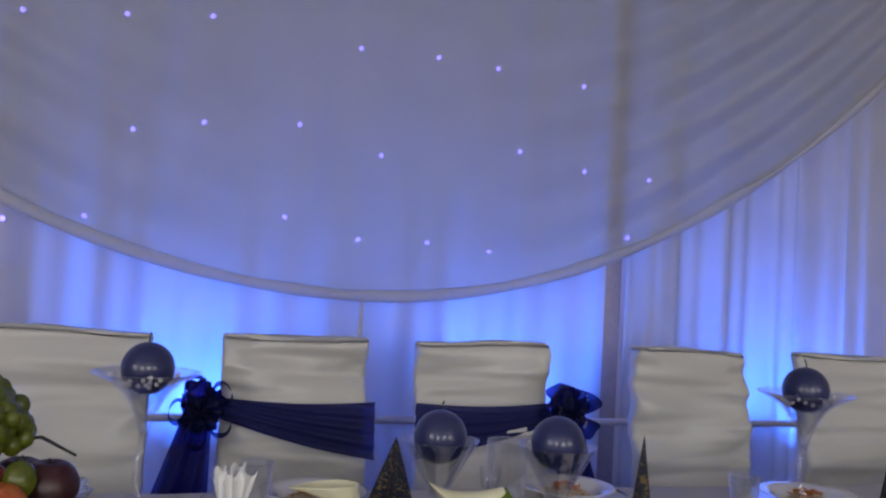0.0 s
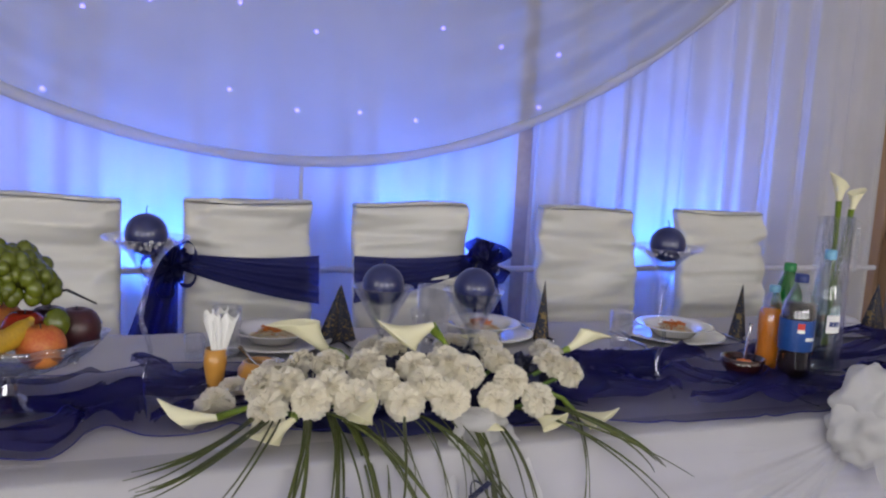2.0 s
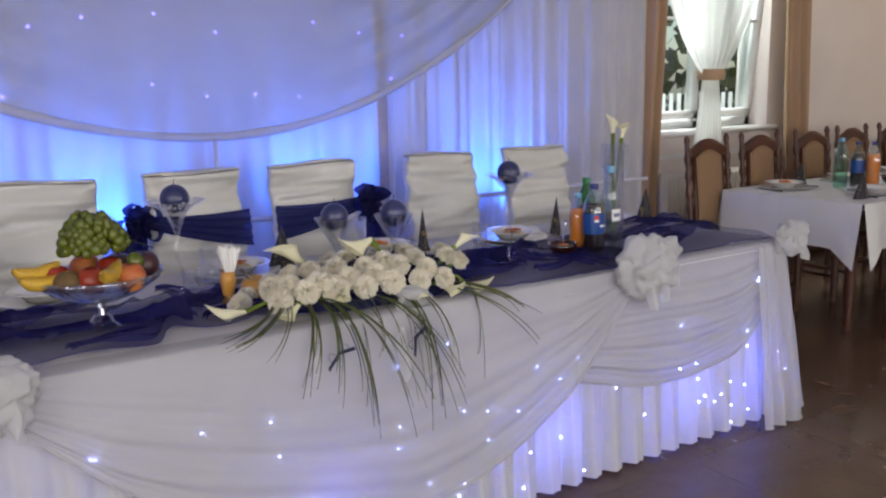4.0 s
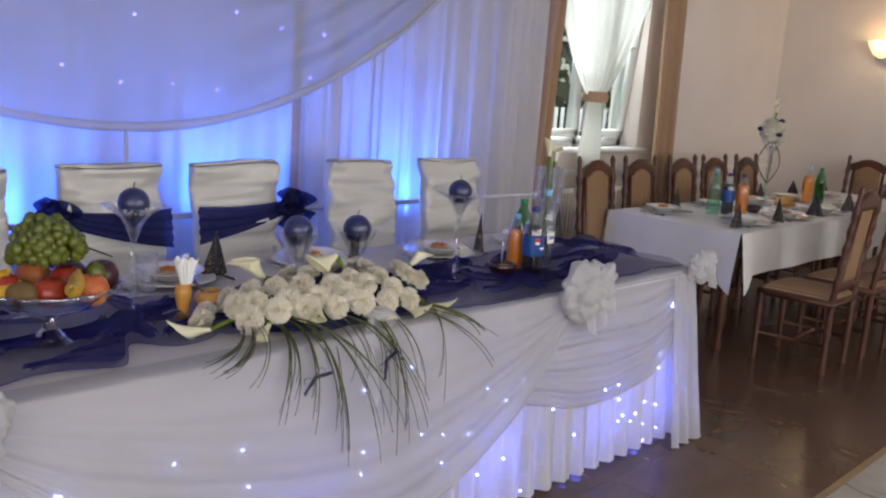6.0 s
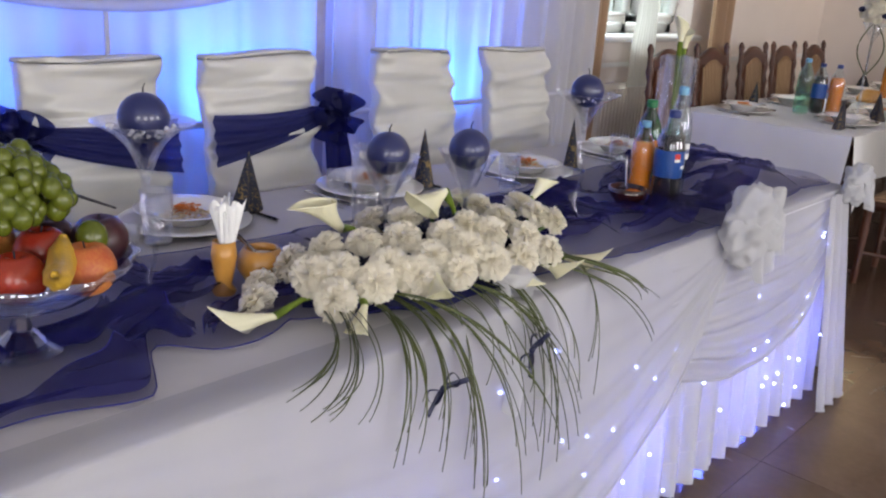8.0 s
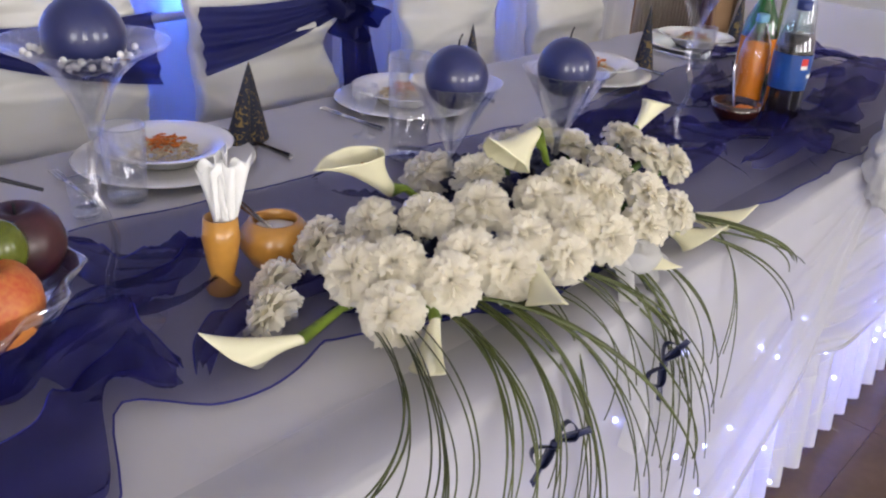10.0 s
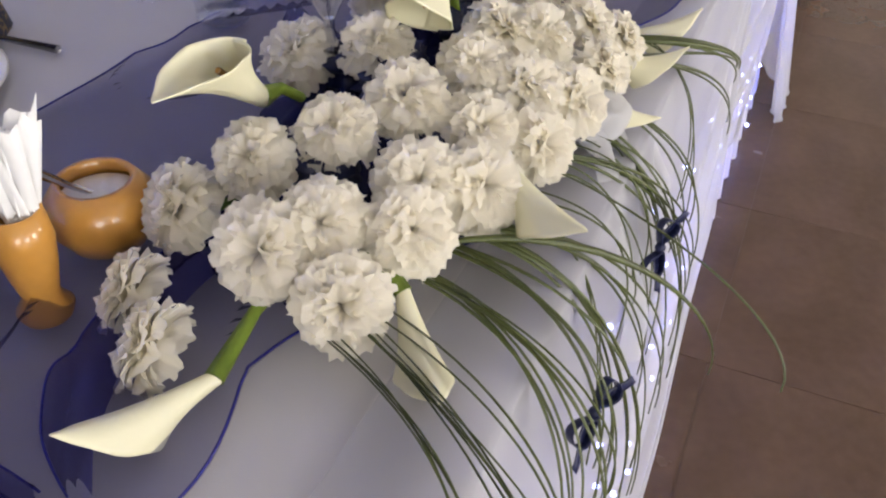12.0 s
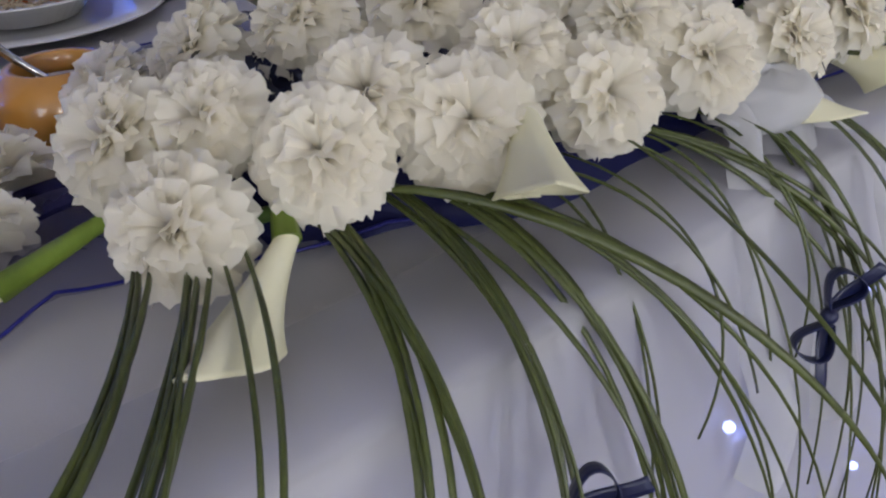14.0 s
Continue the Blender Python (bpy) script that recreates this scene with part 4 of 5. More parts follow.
def plate_setting(x, y, food, turn=0):
    p = thing("charger_plate", "wide flat white porcelain charger plate", "plate", (x, y, TZ + 0.006), 0, "charger plates")
    part("body", Mesh().lathe([(0.09, 0.0), (0.10, 0.0), (0.160, 0.012), (0.164, 0.0135), (0.161, 0.0155), (0.10, 0.005), (0.0, 0.004)], (0, 0, 0), 44), PORCELAIN, p)
    s = thing("soup_plate", "deep white soup plate on the charger", "plate", (x, y, TZ + 0.0125), 0, "soup plates")
    part("body", Mesh().lathe([(0.055, 0.0), (0.062, 0.001), (0.085, 0.024), (0.122, 0.034), (0.124, 0.0355), (0.12, 0.0365), (0.083, 0.027), (0.06, 0.007), (0.0, 0.006)], (0, 0, 0), 44), PORCELAIN, s)
    if food:
        random.seed(int(x * 977))
        fd = thing("salad_portion", "small heap of pale shredded salad topped with grated carrot", "food", (x, y, TZ + 0.019), 0, "salad portions")
        sh, ca = Mesh(), Mesh()
        for i in range(150):
            a, rr = random.uniform(0, 6.28), 0.055 * math.sqrt(random.random())
            z = 0.004 + 0.024 * (1 - (rr / 0.058) ** 2) * random.uniform(0.6, 1)
            d = Vector((random.uniform(-1, 1), random.uniform(-1, 1), random.uniform(-0.2, 0.2))).normalized() * random.uniform(0.008, 0.016)
            c = Vector((rr * math.cos(a), rr * math.sin(a), z))
            (ca if i % 5 == 0 and rr < 0.042 else sh).tube([c - d, c + Vector((0, 0, 0.002)), c + d], 0.0017, 5)
        for i in range(46):
            a, rr = random.uniform(0, 6.28), 0.033 * math.sqrt(random.random())
            c = Vector((rr * math.cos(a), rr * math.sin(a), 0.028 + random.uniform(-0.002, 0.006)))
            d = Vector((random.uniform(-1, 1), random.uniform(-1, 1), random.uniform(-0.2, 0.2))).normalized() * 0.006
            ca.tube([c - d, c + d], 0.0019, 5)
        part("salad", sh, FOOD, fd)
        part("carrot", ca, CARROT, fd, "bright orange grated carrot")
    for side, kind in ((-1, "fork"), (1, "knife")):
        c = thing("table_" + kind, "steel dinner " + kind + " beside the plate", "cutlery", (x + side * 0.188, y - 0.02, TZ + 0.007), random.uniform(-6, 6), "cutlery")
        part("handle", Mesh().tube([(0, -0.10, 0.003), (0, 0, 0.003), (0, 0.02, 0.004)], [0.006, 0.004, 0.004], 8), STEEL, c)
        if kind == "fork":
            for k in (-1, 0, 1):
                part("tine", Mesh().tube([(0, 0.02, 0.004), (k * 0.006, 0.04, 0.005), (k * 0.006, 0.085, 0.006)], 0.0018, 6), STEEL, c)
        else:
            part("blade", Mesh().box(-0.007, 0.02, 0.002, 0.007, 0.115, 0.0045, 0.001), STEEL, c)


for px, py, fd in ((-0.440, 0.375, True), (0.195, 0.39, True), (0.82, 0.28, True), (1.45, 0.30, True), (-1.12, 0.36, False)):
    plate_setting(px, py, fd)


def cone_napkin(x, y, h=0.165, turn=0.0):
    """Folded paper cone with a crease."""
    def fn(u, v):
        a = 2 * math.pi * u
        k = 1 - v
        r = (0.042 + 0.022 * math.cos(2 * a) + 0.006 * math.cos(5 * a)) * k ** 0.95
        return (r * math.cos(a) + 0.012 * v, r * 0.75 * math.sin(a), h * v)

    n = thing("folded_napkin", "dark navy and gold paper napkin folded to a pointed cone", "napkin", (x, y, TZ + 0.004), turn, "folded napkins")
    part("paper", Mesh().sheet(fn, 28, 12), NAPKIN, n)


for nx, ny, nt in ((-0.262, 0.372, 20), (0.385, 0.35, 60), (1.06, 0.26, 40), (1.62, 0.24, 10)):
    cone_napkin(nx, ny, 0.165 if nx < 0 else 0.175, nt)


def tumbler(x, y, r, h, name="tumbler", label="clear straight-sided drinking glass", stem=False):
    g = thing(name, label, "glass", (x, y, TZ + 0.008), 0, "drinking glasses")
    if stem:
        part("foot", Mesh().lathe([(r * 0.9, 0), (r * 0.9, 0.003), (0.006, 0.007), (0.004, h * 0.4)], (0, 0, 0), 20), GLASS, g)
        part("bowl", Mesh().lathe([(0.004, h * 0.4), (r * 0.7, h * 0.52), (r, h * 0.75), (r * 1.02, h), (r * 0.96, h), (r * 0.92, h * 0.75), (r * 0.6, h * 0.55)], (0, 0, 0), 24), GLASS, g)
    else:
        part("wall", Mesh().lathe([(r * 0.86, 0.010), (r, h), (r * 0.95, h), (r * 0.81, 0.012)], (0, 0, 0), 28), GLASS, g)
        part("base", Mesh().lathe([(0.0, 0.0), (r * 0.80, 0.0), (r * 0.86, 0.004), (r * 0.86, 0.010), (0, 0.012)], (0, 0, 0), 28), CRYSTAL, g, "thick clear glass base")
        part("rim", ring(Mesh(), r * 0.975, h, (0, 0), 0.0011), CRYSTAL, g, "rounded rim")


tumbler(-0.580, 0.262, 0.037, 0.125)
tumbler(-0.665, 0.235, 0.026, 0.06, "shot_glass", "small clear shot glass on the cloth")
tumbler(-0.050, 0.262, 0.026, 0.11, "liqueur_glass", "small clear stemmed liqueur glass", True)
tumbler(-0.065, 0.120, 0.045, 0.20, "tall_glass", "tall clear flared drinking glass")
tumbler(0.52, 0.12, 0.034, 0.12)
tumbler(1.18, 0.14, 0.034, 0.12)


# ---- fruit bowl ----
bowl = thing("fruit_bowl", "footed cut-crystal fruit bowl", "bowl", (-1.050, -0.140, TZ + 0.014))
scal = lambda a, h: 0.035 * math.cos(2 * math.pi * a * 14) * max(0.0, (h - 0.09) / 0.06)
part("foot", Mesh().lathe([(0.062, 0), (0.066, 0.006), (0.04, 0.018), (0.018, 0.04), (0.014, 0.06), (0.022, 0.078)], (0, 0, 0), 14), CRYSTAL, bowl, "", False)
part("basin", Mesh().lathe([(0.02, 0.075), (0.06, 0.082), (0.12, 0.105), (0.165, 0.14), (0.18, 0.162), (0.176, 0.163), (0.158, 0.142), (0.115, 0.112), (0.05, 0.09), (0.0, 0.088)], (0, 0, 0), 84, scal), CRYSTAL, bowl, "scalloped cut-glass basin")
FB = Vector((-1.050, -0.140, TZ + 0.014))


def fruit(name, label, mat, p, r, sq=(1, 1, 1), stem=True):
    f = thing(name, label, "fruit", FB + Vector(p), random.uniform(0, 360), "fruit")
    r *= 1.12
    m = Mesh().ball((0, 0, 0), r, 20, 14, sq)
    if stem:
        m.v = [(x, y, z - 0.35 * r * math.exp(-((x * x + y * y) ** 0.5 / (0.3 * r)) ** 2) * (1 if z > 0 else -0.6)) for x, y, z in m.v]
    part("skin", m, mat, f)
    if stem:
        part("stalk", Mesh().tube([(0, 0, r * 0.6), (0.003, 0.001, r * 0.98)], 0.0015, 5), WICK, f)


random.seed(3)
fruit("apple", "shiny red apple lying in the crystal bowl", APPLE, (-0.035, -0.095, 0.160), 0.038)
fruit("apple", "shiny red apple lying in the crystal bowl", APPLE, (-0.115, -0.02, 0.165), 0.036)
fruit("peach", "ripe orange-yellow peach in the crystal bowl", PEACH, (0.065, -0.105, 0.158), 0.040)
fruit("kiwi", "brown fuzzy kiwi in the crystal bowl", KIWI, (-0.098, -0.085, 0.160), 0.030, (1, 1.25, 1), False)
fruit("plum", "large dark plum in the crystal bowl", PLUM, (0.125, -0.03, 0.175), 0.040)
fruit("plum", "large dark plum in the crystal bowl", PLUM, (0.07, 0.04, 0.165), 0.040)
fruit("peach", "ripe orange-yellow peach in the crystal bowl", PEACH, (-0.02, 0.06, 0.165), 0.042)
fruit("apple", "shiny red apple lying in the crystal bowl", APPLE, (0.03, -0.03, 0.172), 0.038)
fruit("pear", "green pear lying in the bowl", GRAPE, (0.09, -0.075, 0.195), 0.022, (1, 1, 1.2), False)


def banana(p, turn, length=0.16):
    b = thing("banana", "ripe yellow banana with dark tips", "fruit", FB + Vector(p), turn, "fruit")
    path, rad = [], []
    for i in range(15):
        t = i / 14
        a = (t - 0.5) * 1.5
        path.append((length * 0.62 * math.sin(a), 0, 0.09 * (1 - math.cos(a))))
        rad.append(0.021 * min(1.0, 0.28 + 3.2 * min(t, 1 - t)))
    part("skin", Mesh().tube(path, rad, 7), BANANA, b)


banana((0.005, -0.150, 0.180), 62, 0.21)
banana((-0.165, -0.03, 0.185), 20)
banana((-0.15, -0.055, 0.160), 12)
grapes = thing("grape_bunch", "big bunch of green grapes heaped on the fruit", "fruit", FB + Vector((-0.005, 0.0, 0.235)))
gm = [Mesh().ball((0, 0, 0), r, 12, 9, (1, 1, 1.12)).data("grape", GRAPE) for r in (0.0135, 0.0150, 0.0165)]
for i in range(120):
    a, t = i * 2.39996, (i + 0.5) / 120
    c = 1 - 1.15 * t
    s = math.sqrt(max(0.0, 1 - min(1, c * c)))
    k = 1 + 0.16 * n3(math.cos(a) * 2, math.sin(a) * 2, c * 2)
    g = new("grape", gm[i % 3])
    g.parent = grapes
    g.location = (0.086 * s * math.cos(a) * k, 0.074 * s * math.sin(a) * k, 0.082 * c * k + 0.01)
    g.location = Vector(g.location) * random.uniform(0.88, 1.06) + Vector((random.uniform(-0.007, 0.007), random.uniform(-0.007, 0.007), 0))
part("stalk", Mesh().tube([(0.05, 0.02, 0.0), (0.11, 0.0, 0.01), (0.165, -0.02, -0.015)], [0.004, 0.003, 0.002], 6), WICK, grapes)


# ---- bottles and vases ----
def bottle(x, y, h, r, body, cap, label, name="drink_bottle", fill=None, wrap=None, z=None, bar=None):
    b = thing(name, label, "bottle", (x, y, (TZ + 0.012) if z is None else z), random.uniform(-10, 10), "bottles")
    prof = [(r * 0.8, 0.0), (r * 0.97, 0.012), (r, 0.05), (r * 0.93, h * 0.34), (r, h * 0.42), (r, h * 0.62), (r * 0.86, h * 0.74), (r * 0.42, h * 0.88), (r * 0.34, h * 0.94)]
    part("body", Mesh().lathe(prof, (0, 0, 0), 26), body, b)
    if fill:
        part("drink", Mesh().lathe([(0, 0.003)] + [(q * 0.95, max(0.003, zz)) for q, zz in prof[:7]] + [(0, h * 0.745)], (0, 0, 0), 26), fill, b)
    part("cap", Mesh().lathe([(r * 0.38, h * 0.925), (r * 0.40, h * 0.93), (r * 0.40, h * 0.995), (r * 0.3, h), (0, h)], (0, 0, 0), 20), cap, b)
    if wrap:
        part("wrap", Mesh().lathe([(r * 0.965, h * 0.32), (r * 1.012, h * 0.42), (r * 1.014, h * 0.60)], (0, 0, 0), 26), wrap, b, "printed label")
    if bar:
        m = Mesh()
        for mat, a0, a1, z0, z1 in bar:
            q = Mesh().sheet(lambda u, v: (r * 1.02 * math.cos(a0 + (a1 - a0) * u), r * 1.02 * math.sin(a0 + (a1 - a0) * u), h * (z0 + (z1 - z0) * v)), 8, 2)
            part("print", q, mat, b)
    return b


emblem = ((RED, -2.35, -1.95, 0.52, 0.575), (PAPER, -2.35, -1.95, 0.49, 0.52), (PAPER, -1.85, -1.2, 0.42, 0.45))
bottle(0.800, -0.262, 0.290, 0.044, CLEAR_PET, BLUE_CAP, "full bottle of dark cola with a blue label", fill=COLA, wrap=LABEL_BLUE, bar=emblem)
bottle(0.868, -0.145, 0.300, 0.042, GREEN_GLASS, GREEN_CAP, "green plastic soft drink bottle with an orange label", wrap=ORANGE_DRINK)
bottle(0.795, -0.175, 0.245, 0.036, CLEAR_PET, PALE_CAP, "small bottle of orange drink", fill=ORANGE_DRINK)
bottle(0.945, -0.205, 0.345, 0.040, CLEAR_PET, PALE_CAP, "clear water bottle with a pale blue cap", wrap=CLEAR_PET, bar=((PAPER, -2.2, -1.0, 0.36, 0.5), (BLUE_CAP, -2.0, -1.2, 0.41, 0.45)))
bottle(-1.40, -0.17, 0.290, 0.044, CLEAR_PET, BLUE_CAP, "full bottle of dark cola with a blue label", fill=COLA, wrap=LABEL_BLUE, bar=((RED, -1.2, -0.75, 0.52, 0.575), (PAPER, -1.2, -0.75, 0.49, 0.52)))
bottle(-1.485, -0.10, 0.290, 0.042, CLEAR_PET, ORANGE_DRINK, "full bottle of bright orange drink", fill=ORANGE_DRINK)


def calla(parent, base, tip_dir, length, stem_from=None, size=1.0, name="calla", turned=False):
    """Calla lily: a rolled funnel that flares to a pointed lip."""
    d = Vector(tip_dir).normalized()
    side = d.cross(Vector((0, 0, 1))).normalized()
    up = side.cross(d).normalized() * (-1 if turned else 1)

    def fn(u, v):
        a = 2 * math.pi * (u - 0.5) * 1.06
        r = size * (0.0065 + 0.006 * v + 0.0075 * v * v) * (1 + 0.10 * (u - 0.5))
        front = 0.5 + 0.5 * math.cos(a)
        lip = v ** 2.5 * front ** 1.3
        along_d = length * v * (0.52 - 0.08 * v * (1 - front)) + length * 0.50 * v ** 2 * front ** 0.9
        roll = 0.007 * size * v ** 4 * (1.0 - 0.5 * front) + 0.004 * size * lip * lip
        wid = (r + roll) * math.sin(a) * (1 - 0.8 * lip * lip) * (1 + 0.06 * math.sin(7 * a) * v ** 4)
        return Vector(base) + d * along_d + side * wid - up * ((r + roll) * math.cos(a) + 0.012 * size * lip * v ** 3)

    f = part(name, Mesh().sheet(fn, 36, 24), CALLA, parent, "cream calla flower", True, 0.0012)
    part("spadix", Mesh().tube([Vector(base) + d * length * 0.2, Vector(base) + d * length * 0.55], [0.0035, 0.003], 8), GOLD_WARE, f)
    if stem_from is not None:
        a, b = Vector(stem_from), Vector(base) + d * 0.004
        mid = (a + b) / 2 + Vector((0, 0, 0.01))
        part("stem", Mesh().tube([a, mid, b], [0.005, 0.0055, 0.009 * size], 8), CALLA_GREEN, f)


def crystal_vase(x, y, heads, z=None, h=0.43):
    v = thing("crystal_vase", "tall clear vase hung with strings of crystal beads", "vase", (x, y, (TZ + 0.010) if z is None else z))
    part("body", Mesh().lathe([(0.0, 0.0), (0.044, 0.0), (0.046, 0.006), (0.044, h), (0.041, h), (0.042, 0.012), (0, 0.012)], (0, 0, 0), 28), GLASS, v)
    bead = Mesh().ball((0, 0, 0), 0.0075, 8, 6).data("bead", CRYSTAL)
    for k in range(6):
        for j in range(9):
            b = new("bead", bead)
            b.parent = v
            b.location = (0.053 * math.cos(k * 1.047), 0.053 * math.sin(k * 1.047), h - 0.012 - j * 0.0165)
    lily = thing("calla_bunch", "yellow-white calla lilies standing in the vase", "flower", (x, y, (TZ + 0.010) if z is None else z), 0, "calla lilies")
    for dx, dy, dz, sx in heads:
        calla(lily, (dx * 0.5, dy * 0.5, h + 0.015 + dz * 0.2), (dx * 1.6, dy * 1.6, 0.5), 0.085, (-dx * 0.15, -dy * 0.15, 0.06), 0.95)


crystal_vase(1.050, -0.118, ((-0.02, 0.0, 0.12, 1), (0.12, 0.04, 0.0, 1)))
crystal_vase(-1.56, -0.02, ((0.03, 0.0, 0.10, 1), (-0.1, 0.04, 0.0, 1)))

# dark bowl with an orange flower and a spoon
db = thing("sauce_bowl", "small dark red glazed bowl", "bowl", (0.690, -0.200, TZ + 0.016))
part("body", Mesh().lathe([(0.026, 0), (0.03, 0.004), (0.052, 0.03), (0.058, 0.055), (0.053, 0.055), (0.046, 0.032), (0, 0.014)], (0, 0, 0), 28), DARK_BOWL, db)
part("sauce", Mesh().lathe([(0.0, 0.042), (0.049, 0.042)], (0, 0, 0), 24), DARK_BOWL, db)
of = thing("garnish_flower", "orange flower garnish with green leaves in the bowl", "garnish", (0.672, -0.228, TZ + 0.060))
for k in range(6):
    a = k * 1.047
    part("petal", Mesh().ball((0.012 * math.cos(a), 0.012 * math.sin(a), 0.004), 0.011, 8, 6, (1, 1, 0.6)), CARROT, of)
for k in range(3):
    part("leaf", Mesh().ball((-0.02 + 0.018 * k, 0.012, 0.0), 0.012, 8, 6, (1, 0.5, 0.4)), CALYX, of)
sp = thing("serving_spoon", "steel serving spoon resting in the bowl", "cutlery", (0.70, -0.19, TZ + 0.055))
part("handle", Mesh().tube([(0, 0, 0), (0.03, 0.025, 0.05), (0.055, 0.045, 0.09)], [0.003, 0.0035, 0.005], 8), STEEL, sp)

# sugar bowl, napkin holder
sb = thing("sugar_bowl", "round open yellow ceramic bowl filled with white sugar", "bowl", (-0.552, -0.095, TZ + 0.018))
part("body", Mesh().lathe([(0.022, 0), (0.036, 0.004), (0.05, 0.028), (0.049, 0.05), (0.036, 0.068), (0.030, 0.067), (0.042, 0.048), (0.043, 0.028), (0, 0.016)], (0, 0, 0), 32), GOLD_WARE, sb)
part("sugar", Mesh().lathe([(0.0, 0.056), (0.02, 0.054), (0.037, 0.050)], (0, 0, 0), 24), SUGAR, sb, "white sugar")
ts = thing("sugar_spoon", "small dark steel spoon stuck in the sugar", "cutlery", (-0.552, -0.095, TZ + 0.060))
part("handle", Mesh().tube([(0.008, 0, 0), (-0.02, 0.01, 0.028), (-0.045, 0.02, 0.055)], [0.0025, 0.003, 0.0055], 8), STEEL, ts)
nh = thing("napkin_holder", "yellow ceramic vase-shaped napkin holder", "holder", (-0.652, -0.112, TZ + 0.014))
part("body", Mesh().lathe([(0.021, 0), (0.024, 0.008), (0.015, 0.022), (0.020, 0.045), (0.025, 0.078), (0.022, 0.108), (0.020, 0.108), (0.022, 0.078), (0.011, 0.032)], (0, 0, 0), 24), GOLD_WARE, nh)
pn = thing("paper_napkins", "bundle of white paper napkins fanned in the holder", "napkin", (-0.648, -0.118, TZ + 0.05))
random.seed(8)
for k in range(9):
    a = k * 0.7
    part("napkin", Mesh().sheet(lambda u, v: ((u - 0.5) * (0.014 + 0.042 * v) * math.cos(a) + (v - 0.3) * 0.022 * math.cos(a * 1.7) + 0.003 * math.sin(u * 9 + k), (u - 0.5) * (0.014 + 0.03 * v) * math.sin(a) + (v - 0.3) * 0.02 * math.sin(a * 1.7), 0.015 + (0.130 + 0.012 * math.sin(k * 2.3)) * v + 0.006 * math.sin(u * 14 + k) * v), 10, 8), PAPER, pn, "", True, 0.0006)

# ---- flower arrangement ----
def carnation_mesh(seed):
    """Ruffled head of many frilled petals in five rings."""
    random.seed(seed)
    m = Mesh()
    for ringi, (count, tilt, size) in enumerate(((9, -6, 0.036), (9, 16, 0.036), (9, 36, 0.035), (9, 54, 0.033), (8, 69, 0.031), (6, 82, 0.028))):
        for k in range(count):
            a = 2 * math.pi * (k + 0.5 * (ringi % 2)) / count + random.uniform(-0.2, 0.2)
            t = radians(tilt + random.uniform(-9, 9))
            s = size * random.uniform(0.85, 1.12)
            ph = random.uniform(0, 6)

            def fn(u, v, a=a, t=t, s=s, ph=ph):
                w = (u - 0.5) * 2
                out = s * v * (1 - 0.16 * w * w + 0.035 * v * math.sin(15 * w + ph) + 0.02 * v * math.sin(29 * w))
                ruf = 0.0038 * v * v * math.sin(w * 5.5 + ph) + 0.0016 * v ** 3 * math.sin(w * 13 + 2 * ph)
                side = w * s * 0.62 * v ** 0.7
                bend = t - 0.35 * v * v
                r, z = out * math.cos(bend) - ruf * math.sin(bend), out * math.sin(bend) + ruf * math.cos(bend)
                return (r * math.cos(a) - side * math.sin(a), r * math.sin(a) + side * math.cos(a), z - 0.004)

            m.sheet(fn, 14, 6)
    return m


arr = thing("flower_arrangement", "long low arrangement of white carnations, callas and grass blades", "flowers")
heads = [carnation_mesh(s).data("carnation", PETAL) for s in (1, 2, 3, 4)]
CENTRE = Vector((-0.20, -0.27, 0.72))
SPOTS = [(-0.595, -0.365, 0.835), (-0.550, -0.325, 0.875), (-0.510, -0.390, 0.860), (-0.590, -0.290, 0.865), (-0.505, -0.225, 0.885), (-0.550, -0.170, 0.850), (-0.450, -0.280, 0.905), (-0.380, -0.320, 0.910), (-0.465, -0.375, 0.880), (-0.425, -0.420, 0.865), (-0.365, -0.395, 0.890), (-0.330, -0.445, 0.860), (-0.235, -0.450, 0.865), (-0.275, -0.410, 0.890)]
SPOTS += [(-0.285, -0.355, 0.910), (-0.205, -0.355, 0.915), (-0.325, -0.160, 0.900), (-0.305, -0.250, 0.920), (-0.070, -0.255, 0.920), (-0.035, -0.160, 0.905), (-0.085, -0.345, 0.915), (-0.175, -0.390, 0.905), (-0.130, -0.455, 0.855), (-0.085, -0.420, 0.885), (-0.030, -0.450, 0.850), (0.080, -0.375, 0.885), (0.050, -0.340, 0.900), (0.075, -0.270, 0.905), (-0.125, -0.150, 0.900)]
random.seed(13)
for i, p in enumerate(SPOTS):
    p = Vector(p)
    d = (p - CENTRE)
    d = Vector((d.x * 0.55, d.y * 1.2, d.z * 1.25)).normalized() + Vector((random.uniform(-0.15, 0.15), random.uniform(-0.15, 0.15), 0))
    q = d.to_track_quat("Z", "Y").to_matrix().to_4x4()
    h = new("carnation", heads[i % 4])
    h.parent = arr
    k = random.uniform(0.98, 1.16)
    h.matrix_local = Matrix.Translation(p - d.normalized() * 0.012) @ q @ Matrix.Rotation(random.uniform(0, 6.28), 4, "Z") @ Matrix.Diagonal((k, k, k, 1))
    stem = Mesh().tube([p - d.normalized() * 0.016, p - d.normalized() * 0.03, p * 0.5 + CENTRE * 0.5], [0.008, 0.006, 0.002], 7)
    part("calyx", stem, CALYX, arr, "green calyx")
for p, r in (((-0.628, -0.185, 0.812), 1.0), ((-0.668, -0.235, 0.806), 1.05)):
    h = new("carnation", heads[0])
    h.parent = arr
    h.matrix_local = pose(*p, 65, 10, 200) @ Matrix.Diagonal((r, r, r, 1))
